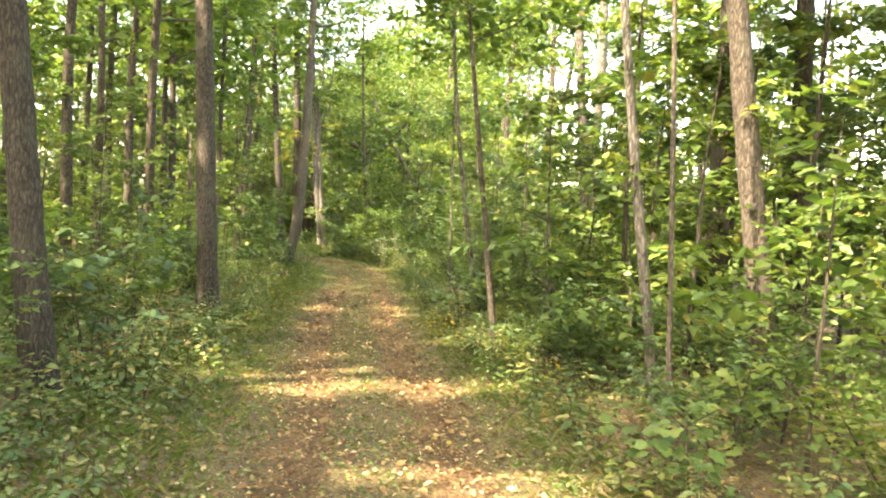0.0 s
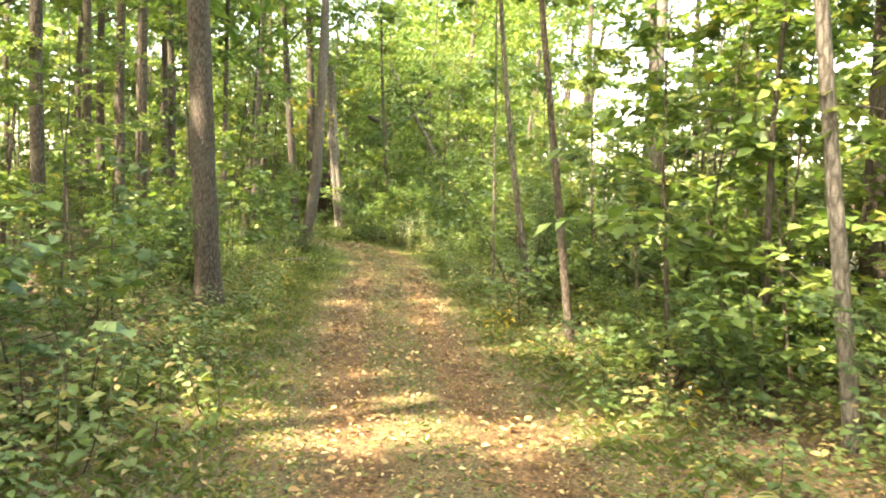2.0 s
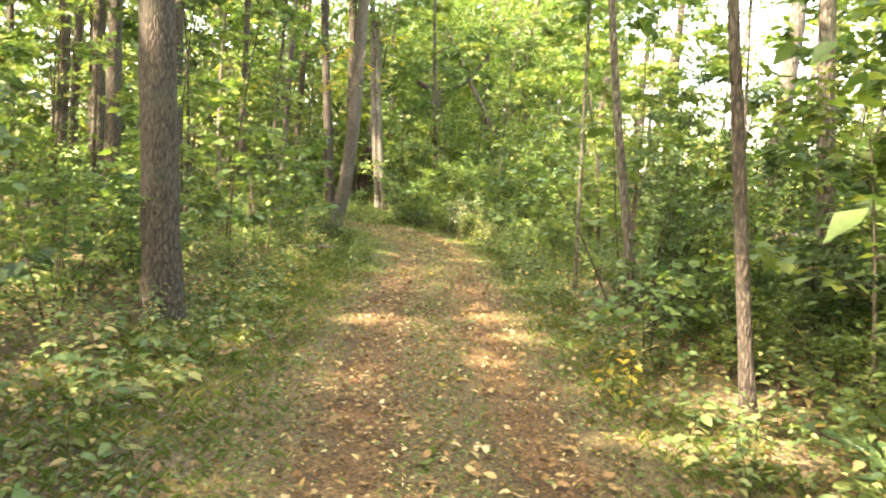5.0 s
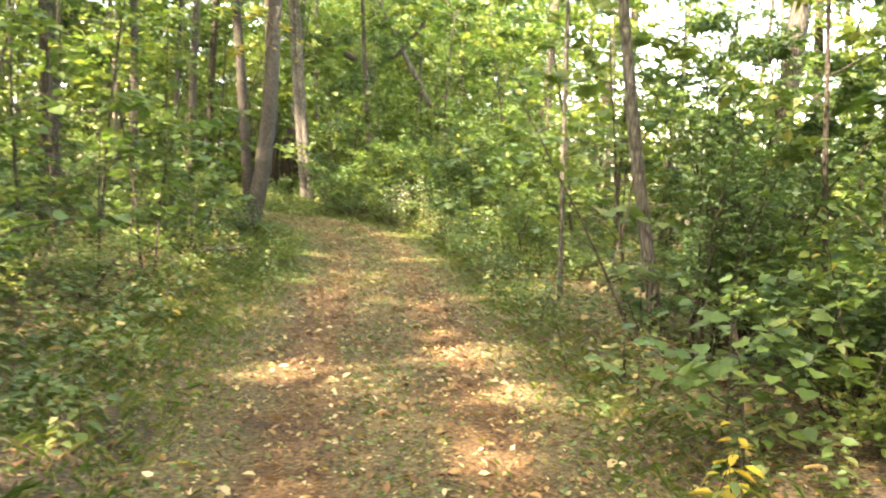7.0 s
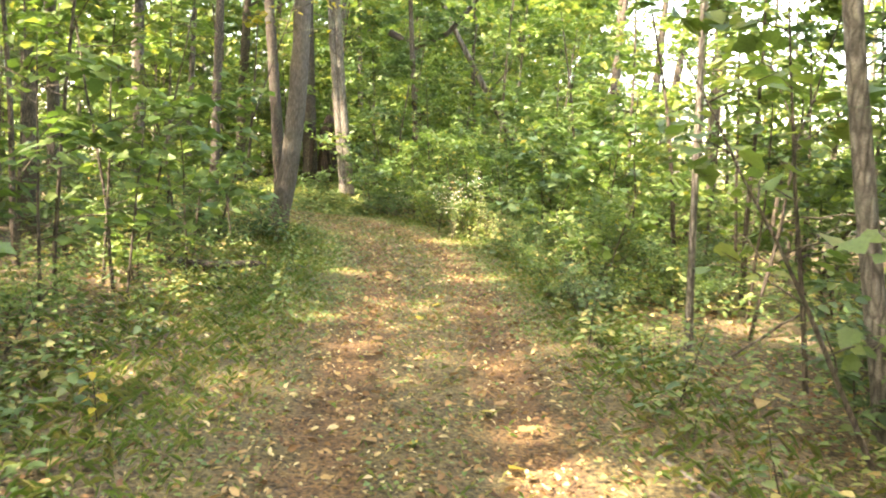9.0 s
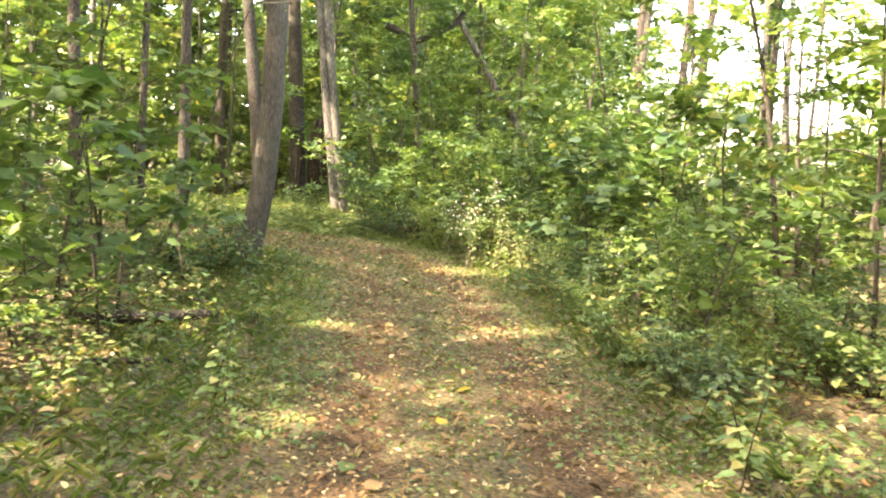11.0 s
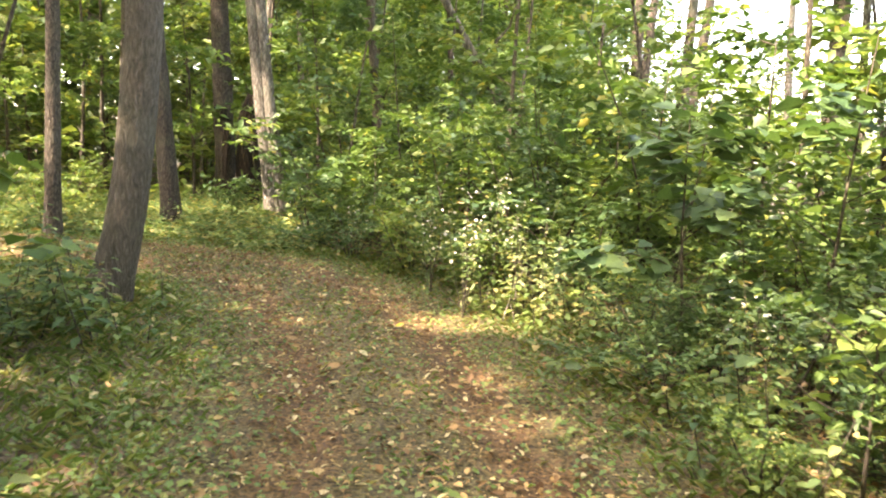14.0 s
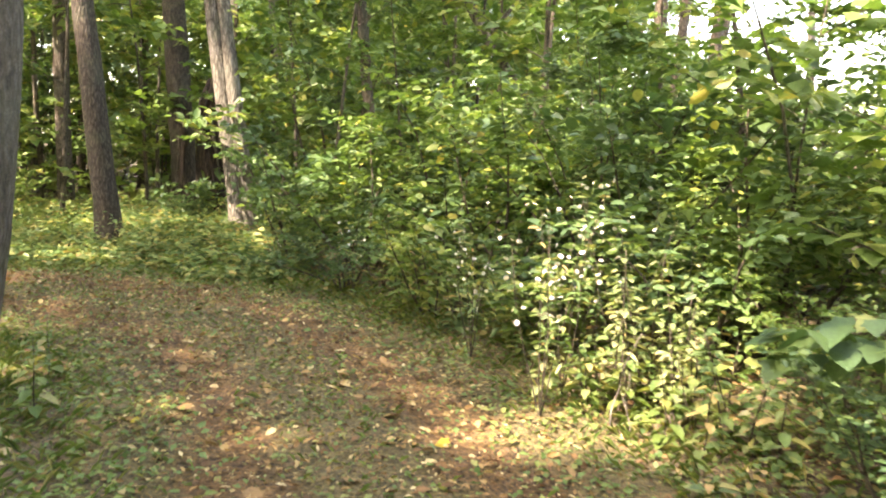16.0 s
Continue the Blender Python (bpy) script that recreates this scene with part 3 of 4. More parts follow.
# ---- saplings and shrubs ----
def sapling(place, height, leaf=None, twigs=70, size=0.11, spread=1.0, lean=(0, 0), thick=0.035, label="young sapling with broad green leaves", low=0.3, bark=None, copy=False, full=True):
    leaf = leaf or M_LEAF
    z = float(land(*place))
    ob = thing("sapling", (*place, z), label, "sapling", "saplings")
    line = bent((0, 0, -0.05), (lean[0], lean[1], 1), height, 9, 0, 0.025)
    v, f = tube(line, np.linspace(thick / 2, 0.006, 10), 7, 0.04)
    part("stem", mesh_of("stem", v, f, bark or M_STEM, True), ob)
    tips, ways = [], []
    for i in range(7):
        s = low + (0.98 - low) * i / 6
        p = np.array([np.interp(s * 9, np.arange(10), line[:, k]) for k in range(3)])
        a = 2.4 * i + rng.random()
        b = bent(p, (math.cos(a), math.sin(a), 0.5), spread * (1.15 - 0.6 * s) * (0.7 + 0.5 * rng.random()), 5, 0.35, 0.14)
        v, f = tube(b, np.linspace(0.009, 0.003, 6), 4)
        part("branch", mesh_of("branch", v, f, bark or M_STEM, True), ob)
        tips += list(b[1:])
        ways += [q - b[0] for q in b[1:]]
    tips, ways = np.array(tips), np.array(ways)
    pick = rng.integers(0, len(tips), twigs)
    at = tips[pick] + rng.normal(size=(twigs, 3)) * 0.07
    way = unit(ways[pick]) + rng.normal(size=(twigs, 3)) * np.array([0.7, 0.7, 0.2])
    base = np.array([*place, z])
    v, f = twig_leaves(at, way, 0.28 + 0.25 * rng.random(twigs), 8, size, full, 0.62, None if copy else (lambda p: shaded(p + base)))
    part("foliage", mesh_of("foliage", v, f, leaf), ob)
    return ob


def shrub(place, height, radius, leaf, size, stems=8, twigs=24, k=9, full=True, label="", upright=0.9, aspect=0.55):
    z = float(land(*place)) if place[1] > -90 else 0.0
    ob = thing("shrub", (*place, z), label, "shrub", "understorey shrubs")
    at, way = [], []
    for i in range(stems):
        a = 2.4 * i + 0.5 * rng.random()
        out = radius / height * (0.35 + 0.75 * rng.random())
        line = bent((0.08 * math.cos(a), 0.08 * math.sin(a), -0.04), (out * math.cos(a), out * math.sin(a), upright), height * (0.7 + 0.4 * rng.random()), 5, 0.45, 0.10)
        v, f = tube(line, np.linspace(0.011 + 0.004 * height, 0.003, 6), 3, cap=False)
        part("stem", mesh_of("stem", v, f, M_STEM, True), ob)
        s = 5 * (0.18 + 0.82 * rng.random(twigs) ** 0.8)
        at.append(np.stack([np.interp(s, np.arange(6), line[:, c]) for c in range(3)], -1))
        b = rng.random(twigs) * 2 * np.pi
        way.append(np.stack([np.cos(b), np.sin(b), 0.25 + 0.5 * rng.random(twigs)], -1))
    at, way = np.vstack(at), np.vstack(way)
    v, f = twig_leaves(at, way, (0.22 + 0.3 * rng.random(len(at))) * radius / 0.9, k, size, full, aspect)
    part("foliage", mesh_of("foliage", v, f, leaf), ob)
    return ob



BROAD, FINE, DEEP, WAN = "broad-leaved green shrub in the undergrowth", "dense shrub with small fresh green leaves", "deep green shrub in the shade", "yellow-green shrub beginning to turn"
kinds_near = [shrub((0, -100), 1.5, 0.9, M_LEAF, 0.10, 5, 22, 8, True, BROAD), shrub((0, -100), 1.3, 0.9, M_LEAF, 0.065, 6, 30, 9, False, FINE),
              shrub((0, -100), 1.8, 1.0, M_LEAF_DARK, 0.09, 6, 22, 8, True, DEEP), shrub((0, -100), 1.2, 0.8, M_LEAF_PALE, 0.09, 6, 20, 8, True, WAN),
              shrub((0, -100), 2.2, 1.1, M_LEAF, 0.095, 6, 24, 8, True, BROAD), shrub((0, -100), 1.6, 0.9, M_LEAF_DARK, 0.115, 6, 18, 8, True, DEEP)]
kinds_far = [shrub((0, -100), 3.0, 1.7, M_LEAF, 0.15, 7, 22, 8, False, BROAD), shrub((0, -100), 3.6, 1.8, M_LEAF, 0.16, 7, 24, 8, False, BROAD),
             shrub((0, -100), 2.6, 1.6, M_LEAF_PALE, 0.15, 7, 20, 8, False, WAN), shrub((0, -100), 4.4, 1.9, M_LEAF_DARK, 0.16, 7, 26, 8, False, DEEP)]


def understorey_tree(height, spread, leaf, twigs, size, label):
    """A slim young tree, leafy nearly from the ground up."""
    return sapling((0, -100), height, leaf, twigs, size, spread, (0.03, 0.02), 0.05 + 0.006 * height, label, 0.2, M_BARK, True, False)


SLIM, SLIM_PALE = "slim understorey tree in full green leaf", "slim understorey tree with yellowing leaves"
kinds_slim = [understorey_tree(5.0, 1.7, M_LEAF, 120, 0.15, SLIM), understorey_tree(6.5, 2.0, M_LEAF, 150, 0.16, SLIM), understorey_tree(4.0, 1.5, M_LEAF_PALE, 100, 0.14, SLIM_PALE),
              understorey_tree(7.5, 2.2, M_LEAF_PALE, 160, 0.17, SLIM_PALE), understorey_tree(5.5, 1.8, M_LEAF_DARK, 130, 0.16, SLIM)]


def put(kind, x, y, size):
    return copy_thing(kind, pose(x, y, float(land(x, y)) - 0.02, pool.uniform(-5, 5), pool.uniform(-5, 5), pool.uniform(0, 360)) @ Matrix.Diagonal((size, size, size * pool.uniform(0.85, 1.1), 1)))


def lets_light_in(x, y):
    """Whether a young tree at this place leaves the canopy's shafts of light open."""
    return bool(shaded(np.array([[x, y, h] for h in (1.2, 2.2, 3.2, 4.2, 5.2)])).all())


def glade(x, y):
    """Where only low plants grow: beyond the bend, before the old trees, and a sunny patch near the start."""
    return (-8.4 < x < -4.3 and 29.5 < y < 38.2) or (-4.0 < x < -2.3 and 6.9 < y < 9.8)


def sky_gap(x, y):
    """Where no tall growth hides the open sky beyond the bend."""
    return 25 < y < 42 and 0.36 < (x + 2.6) / (y - 22) < 0.62


def scatter(count, box, inner, outer, gap, kinds, sizes, spots, keep=lambda x, y, d: True):
    done = 0
    for _ in range(count * 30):
        x, y = pool.uniform(box[0], box[1]), pool.uniform(box[2], box[3])
        d = float(across(x, y)[0])
        lo = inner[0] if d < 0 else inner[1]
        if glade(x, y) or (kinds is not kinds_near and sky_gap(x, y)) or not lo < abs(d) < outer or not keep(x, y, d) or any((x - a) ** 2 + (y - b) ** 2 < gap * gap for a, b in spots):
            continue
        spots.append((x, y))
        grow = sizes[0] + (sizes[1] - sizes[0]) * min(1, (abs(d) - lo) / 3.0)
        put(pool.choice(kinds), x, y, grow * pool.uniform(0.8, 1.2))
        done += 1
        if done >= count:
            break


low_spots, slim_spots, bank_spots = [], [], []
scatter(22, (-1.4, 1.6, 21.3, 27.2), (9.0, 1.45), 3.3, 0.5, kinds_near, (0.38, 0.75), bank_spots, lambda x, y, d: (x + 1.35) ** 2 + (y - 27.6) ** 2 > 0.8)
scatter(16, (1.0, 4.5, 9.8, 15.5), (9.0, 1.9), 5.5, 0.75, kinds_near, (0.55, 1.05), bank_spots)
scatter(86, (-15, 7, 1.5, 36), (2.9, 2.2), 5.4, 0.95, kinds_near, (0.6, 1.35), low_spots)
scatter(34, (-4.5, 4, 28.5, 37), (2.2, 1.5), 7, 0.7, kinds_near, (0.8, 1.4), low_spots, lambda x, y, d: d > 0 and y > 28 and x > -5.2)
scatter(52, (-24, 13, 4, 46), (5.2, 5.0), 24, 1.6, kinds_far, (0.7, 1.0), low_spots)


def not_open(x, y, d):
    """The wood stands open to the sky beyond the right-hand side."""
    if y > 24:
        return x < 1.4 - 0.1 * (y - 24) + 0.25 * max(0, y - 30) or pool.random() < 0.12
    return not 0.24 < (x + 0.8) / max(0.1, y - 5) < 0.33 or pool.random() < 0.2


scatter(94, (-16, 12, 5, 34), (3.3, 3.3), 13, 1.35, kinds_slim, (0.6, 1.0), slim_spots, lambda x, y, d: not_open(x, y, d) and (lets_light_in(x, y) or pool.random() < 0.1))
scatter(20, (1, 11, 19, 36), (3.0, 3.0), 14, 1.7, kinds_slim, (0.9, 1.1), slim_spots,
        lambda x, y, d: x + 2.6 > 0.55 * (y - 22) + 0.4 and (not 0.29 < (x + 1.57) / (y - 13) < 0.38 or pool.random() < 0.3))
scatter(11, (2.4, 9, 10, 25), (3.2, 3.2), 14, 1.6, kinds_slim[:4], (0.95, 1.15), slim_spots, lambda x, y, d: x > -1.2 + 0.45 * max(0, y - 13))
scatter(15, (2.6, 11, 8, 20), (3.0, 3.0), 14, 1.1, kinds_slim, (0.9, 1.15), slim_spots, lambda x, y, d: not 0.24 < (x + 0.8) / max(0.1, y - 5) < 0.33 and lets_light_in(x, y))
scatter(70, (-18, 9, 33, 50), (2.6, 2.6), 30, 1.25, kinds_slim, (0.9, 1.15), slim_spots, not_open)
for k in kinds_near + kinds_far + kinds_slim:
    for o in (*k.children_recursive, k):
        bpy.data.objects.remove(o)


# ---- far woods ----
def far_woods(name, start, end, clumps, tall, leaf, near=30, deep=22, size=0.26, low=0.0):
    az = np.radians(rng.uniform(start, end, clumps))
    r = near + deep * rng.random(clumps)
    c = np.stack([-2 + r * np.sin(az), 20 + r * np.cos(az), low + tall * (rng.random(clumps) ** 0.9) * (0.75 + 0.35 * np.sin(9 * az))], -1)
    at = (c[:, None] + rng.normal(size=(clumps, 26, 3)) * np.array([1.1, 1.1, 0.6])).reshape(-1, 3)
    at[:, 2] = np.maximum(at[:, 2], 0.1)
    v, f = twig_leaves(at, rng.normal(size=(len(at), 3)) * np.array([1, 1, 0.3]), 0.5 + 0.4 * rng.random(len(at)), 5, size, False, 0.6)
    return tagged(new(name, mesh_of(name, v, f, leaf)), "distant mass of green woodland foliage", "woods", kind="stuff")


# Deep green leaves here stand in for the shade inside the wood.
far_woods("far_woods", -110, -20, 200, 12, M_LEAF_DARK, 22, 20, 0.3)
far_woods("far_woods", -32, 10, 170, 13, M_LEAF_DARK)
far_woods("far_woods", -30, 12, 60, 11, M_LEAF_PALE)
far_woods("far_woods", 8, 100, 190, 5.6, M_LEAF)
far_woods("far_woods", 100, 250, 80, 9, M_LEAF, 34, 16, 0.5)
far_woods("far_woods", 12, 42, 70, 9, M_LEAF_PALE, 34, 16, 0.24)
far_woods("far_woods", -12, 10, 400, 27, M_LEAF, 38, 20, 0.42)
far_woods("far_woods", -75, 4, 200, 13, M_LEAF, 24, 20, 0.26)
far_woods("far_woods", -10, 13, 130, 10, M_LEAF, 22, 16, 0.24)
far_woods("far_woods", -16, 12, 240, 13, M_LEAF, 32, 12, 0.26, 5)
# The paler leaf colour paints in the airy light behind the trunks.
far_woods("far_woods", -62, -8, 150, 5.5, M_LEAF_PALE, 20, 16, 0.24)
# Deep green again, to darken the outer ring as shade would.
far_woods("far_woods", -95, 9, 240, 26, M_LEAF_DARK, 46, 24, 0.5)

# ---- low plants, grass and fallen leaves ----
def sow(count, box, density):
    x, y = rng.uniform(box[0], box[1], count), rng.uniform(box[2], box[3], count)
    d = across(x, y)
    m = rng.random(count) < density(d)
    return x[m], y[m], d[m]


def herbs(x, y, tall, k, size, aspect=0.6):
    """Leafy stems: leaves in a spiral up each stem."""
    n = len(x)
    z = land(x, y)
    a0 = rng.random(n) * 6.28
    lean = 0.18 * rng.normal(size=(n, 2))
    j = np.arange(k)
    s = 0.3 + 0.7 * (j + 0.5 * rng.random((n, k))) / k
    h = tall[:, None] * s
    a = a0[:, None] + 2.4 * j[None] + 0.3 * rng.normal(size=(n, k))
    at = np.stack([x[:, None] + lean[:, :1] * h, y[:, None] + lean[:, 1:] * h, z[:, None] + h], -1)
    way = np.stack([np.cos(a), np.sin(a), 0.30 - 0.5 * rng.random((n, k))], -1)
    nrm = UP + 0.3 * rng.normal(size=(n, k, 3))
    L = size[:, None] * (0.65 + 0.7 * rng.random((n, k))) * (1.15 - 0.45 * s)
    at = at + way * (0.25 * L)[..., None]
    return blades(at.reshape(-1, 3), way.reshape(-1, 3), nrm.reshape(-1, 3), L.ravel(), L.ravel() * aspect, True, 0.12, 0.2)


def edge(d, lo, hi):
    return np.clip((np.abs(d) - lo) / (hi - lo), 0, 1)


for name, sign, near, label in (("undergrowth", -1, 1.45, "low leafy green weeds covering the woodland floor"), ("undergrowth", 1, 1.1, "low leafy weeds and seedlings along the trail edge")):
    x, y, d = sow(14500 if sign < 0 else 20000, (-13, 0.5, 0, 31) if sign < 0 else (-12, 7, 0, 38), lambda d: np.where(d * sign > 0, edge(d, near, near + 0.9), 0) * np.where(np.abs(d) < 4.5, 0.95, 0.22))
    if sign < 0:
        m = np.abs(d) > 1.5 + 0.75 * np.clip((y - 15) / 8, 0, 1) + 0.25 * rng.random(len(d))
        x, y, d = x[m], y[m], d[m]
    tall = (0.05 + 0.42 * edge(d, near, near + 1.5)) * (0.5 + 0.9 * rng.random(len(x)))
    big = rng.random(len(x)) < 0.25
    size = np.where(big, 0.11, 0.066) * (0.7 + 0.5 * rng.random(len(x)))
    v, f = herbs(x, y, tall, 7, size)
    tagged(new(name, mesh_of(name, v, f, M_HERB)), label, "weeds", kind="stuff")

x, y, d = sow(280000, (-10, 3, 1, 34), lambda d: np.clip(np.exp(-(d / 0.24) ** 2) * 0.55 + edge(d, 0.85, 1.3) * np.clip((np.where(d < 0, 3.1, 2.2) - np.abs(d)) / 0.6, 0, 1) + 0.05, 0, 1) * 0.6)
tall = 0.035 + 0.075 * rng.random(len(x)) * (0.6 + edge(d, 0.9, 1.6))
a = rng.random(len(x)) * 6.28
at = np.stack([x, y, land(x, y) - 0.01], -1)
v, f = blades(at, np.stack([np.cos(a) * 0.7, np.sin(a) * 0.7, 0.5 + 0.7 * rng.random(len(x))], -1), np.stack([np.sin(a), np.cos(a), 0.4 * np.ones(len(x))], -1), tall * 1.4, 0.007 + 0.006 * rng.random(len(x)), False, 0.1, 0.3)
tagged(new("grass", mesh_of("grass", v, f, M_GRASS)), "short green and straw-coloured grass along the trail", "grass", kind="stuff")

for count, sizes, full in ((190000, (0.016, 0.032), False), (85000, (0.032, 0.05), True)):
    x, y, d = sow(count, (-9, 4, 0.5, 34), lambda d: np.where(np.abs(d) < 1.0, 0.8, 0.5) * np.where(np.abs(d) < 3.2, 1, np.where((d < 0) & (d > -4.6), 0.5, 0.08)))
    n = len(x)
    a = rng.random(n) * 6.28
    L = sizes[0] + sizes[1] * rng.random(n) ** 2.2
    v, f = blades(np.stack([x, y, land(x, y) + 0.004 + 0.012 * rng.random(n)], -1), np.stack([np.cos(a), np.sin(a), 0.28 * rng.normal(size=n)], -1), UP + 0.4 * rng.normal(size=(n, 3)), L, L * (0.38 + 0.3 * rng.random(n)), full, 0.25, -0.05)
    tagged(new("leaf_litter", mesh_of("leaf_litter", v, f, M_LITTER)), "dry brown and tan fallen leaves on the trail" if full else "crumbled brown leaf litter on the trail", "leaves", kind="stuff")

x, y, d = sow(100000, (-9, 3, 0.5, 34), lambda d: np.clip(np.exp(-(d / 0.3) ** 2) * 0.6 + edge(d, 0.7, 1.2) * np.clip((2.6 - np.abs(d)) / 0.5, 0, 1) + 0.10, 0, 1) * 0.8)
n = len(x)
a = rng.random(n) * 6.28
L = 0.020 + 0.030 * rng.random(n)
v, f = blades(np.stack([x, y, land(x, y) + 0.01 + 0.03 * rng.random(n)], -1), np.stack([np.cos(a), np.sin(a), 0.2 * rng.normal(size=n)], -1), UP + 0.3 * rng.normal(size=(n, 3)), L, L * 0.7, False, 0.1, 0.1)
tagged(new("ground_cover", mesh_of("ground_cover", v, f, M_CLOVER)), "tiny green ground-cover leaves on the trail margins", "ground cover", kind="stuff")

x, y, d = sow(75000, (-10, 0, 20, 34), lambda d: np.clip(0.25 + 0.75 * edge(d, 0.5, 1.1), 0, 1) * np.clip((2.4 - np.abs(d)) / 0.4, 0, 1) * 0.8)
n = len(x)
a = rng.random(n) * 6.28
L = 0.022 + 0.036 * rng.random(n)
v, f = blades(np.stack([x, y, land(x, y) + 0.01 + 0.035 * rng.random(n)], -1), np.stack([np.cos(a), np.sin(a), 0.25 * rng.normal(size=n)], -1), UP + 0.3 * rng.normal(size=(n, 3)), L, L * 0.65, False, 0.1, 0.1)
tagged(new("ground_cover", mesh_of("ground_cover", v, f, M_CLOVER)), "small green weeds among fallen leaves at the trail bend", "ground cover", kind="stuff")

x, y, d = sow(5200, (-10, -4, 31.5, 39), lambda d: edge(d, 1.1, 2.0))
v, f = herbs(x, y, (0.08 + 0.16 * edge(d, 1.2, 3.5)) * (0.6 + 0.8 * rng.random(len(x))), 6, 0.09 + 0.06 * rng.random(len(x)))
tagged(new("undergrowth", mesh_of("undergrowth", v, f, M_HERB)), "knee-high green weeds beyond the trail bend", "weeds", kind="stuff")


# ---- single plants beside the trail ----
def maple_sapling(place, height, count, size, leaf=None, spread=0.55, label="maple sapling with broad lobed green leaves", lean=(0.0, 0.0)):
    z = float(land(*place))
    ob = thing("maple_sapling", (*place, z), label, "sapling", "maple saplings")
    line = bent((0, 0, -0.04), (lean[0] + 0.08 * rng.normal(), lean[1] + 0.08 * rng.normal(), 1), height, 7, 0, 0.03)
    v, f = tube(line, np.linspace(0.008 + 0.004 * height, 0.004, 8), 6)
    part("stem", mesh_of("stem", v, f, M_STEM, True), ob)
    tips, ways = [], []
    for i in range(6):
        s = 0.3 + 0.7 * i / 6
        p = np.array([np.interp(s * 7, np.arange(8), line[:, c]) for c in range(3)])
        a = 2.4 * i + rng.random()
        b = bent(p, (math.cos(a), math.sin(a), 0.55), spread * (1.2 - 0.5 * s), 4, 0.3, 0.12)
        v, f = tube(b, np.linspace(0.006, 0.002, 5), 4)
        part("branch", mesh_of("branch", v, f, M_STEM, True), ob)
        tips += list(b[1:])
        ways += [q - b[0] for q in b[1:]]
    tips.append(line[-1])
    ways.append(np.array([0.3, 0.1, 0.4]))
    tips, ways = np.array(tips), np.array(ways)
    k = rng.integers(0, len(tips), count)
    a = rng.random(count) * 6.28
    way = unit(ways[k]) * 0.6 + np.stack([np.cos(a), np.sin(a), -0.25 - 0.3 * rng.random(count)], -1)
    v, f = lobed(tips[k] + unit(way) * 0.05 + 0.05 * rng.normal(size=(count, 3)), way, UP + 0.3 * rng.normal(size=(count, 3)), size * (0.6 + 0.6 * rng.random(count)))
    part("foliage", mesh_of("foliage", v, f, leaf or M_LEAF), ob)
    return ob


BIG = "maple sapling with large dark green lobed leaves"
for place, height, count, size, leaf, label in (
        ((-0.55, 25.9), 1.8, 270, 0.145, M_LEAF_DARK, BIG), ((-0.25, 27.4), 2.2, 150, 0.15, M_LEAF, ""), ((0.35, 25.8), 2.4, 150, 0.16, M_LEAF_DARK, BIG), ((-0.05, 29.0), 2.6, 150, 0.15, M_LEAF, ""),
        ((1.75, 5.4), 0.6, 95, 0.11, M_LEAF, ""), ((2.3, 6.3), 0.9, 120, 0.115, M_LEAF_PALE, ""), ((2.75, 5.9), 2.9, 190, 0.15, M_LEAF, ""), ((3.1, 7.2), 2.2, 150, 0.14, M_LEAF, ""),
        ((2.4, 9.9), 3.1, 200, 0.15, M_LEAF, ""), ((1.9, 9.2), 1.2, 150, 0.10, M_LEAF, ""), ((-3.75, 8.7), 1.7, 130, 0.16, M_LEAF_DARK, BIG), ((-3.9, 10.4), 1.3, 100, 0.15, M_LEAF, ""),
        ((0.55, 15.1), 0.9, 140, 0.10, M_LEAF_DARK, BIG), ((0.35, 14.3), 0.8, 130, 0.10, M_LEAF, ""), ((0.75, 18.7), 3.3, 170, 0.15, M_LEAF_PALE, ""), ((-0.1, 22.6), 1.5, 170, 0.115, M_LEAF, ""),
        ((-0.35, 23.8), 0.9, 140, 0.105, M_LEAF_PALE, ""), ((-5.0, 16.9), 2.6, 170, 0.14, M_LEAF, ""), ((-5.2, 19.6), 2.4, 170, 0.14, M_LEAF, ""), ((-4.9, 22.2), 1.8, 130, 0.14, M_LEAF, ""),
        ((-4.7, 12.6), 2.2, 150, 0.15, M_LEAF_DARK, BIG), ((1.7, 12.9), 2.4, 160, 0.14, M_LEAF_PALE, ""), ((1.2, 21.4), 2.6, 160, 0.15, M_LEAF, ""), ((0.6, 30.4), 1.9, 150, 0.15, M_LEAF_DARK, BIG), ((2.7, 11.4), 4.4, 330, 0.15, M_LEAF, ""), ((3.3, 13.2), 5.0, 360, 0.15, M_LEAF, ""),
        ((-5.3, 25.2), 2.2, 150, 0.15, M_LEAF, ""), ((-5.8, 24.3), 3.0, 200, 0.15, M_LEAF, ""), ((-5.2, 23.2), 2.5, 170, 0.15, M_LEAF, ""), ((-4.9, 20.6), 2.0, 150, 0.15, M_LEAF, ""), ((-5.6, 21.6), 2.9, 190, 0.15, M_LEAF_PALE, ""),
        ((1.9, 11.2), 4.0, 230, 0.14, M_LEAF, ""), ((2.5, 12.6), 4.6, 280, 0.14, M_LEAF, ""),
        ((2.3, 14.6), 4.0, 300, 0.15, M_LEAF_DARK, BIG), ((2.5, 16.2), 4.4, 320, 0.15, M_LEAF, ""), ((3.4, 20.8), 5.0, 340, 0.16, M_LEAF_PALE, ""), ((2.1, 22.4), 4.0, 280, 0.15, M_LEAF, "")):
    maple_sapling(place, height, count, size, leaf, 0.45 + 0.16 * height, label or "maple sapling with broad lobed green leaves")

maple_sapling((0.5, 17.1), 2.4, 60, 0.13, M_LEAF_PALE, 0.5, "arching maple sapling with bright yellow-green leaves", (-0.5, 0.0))

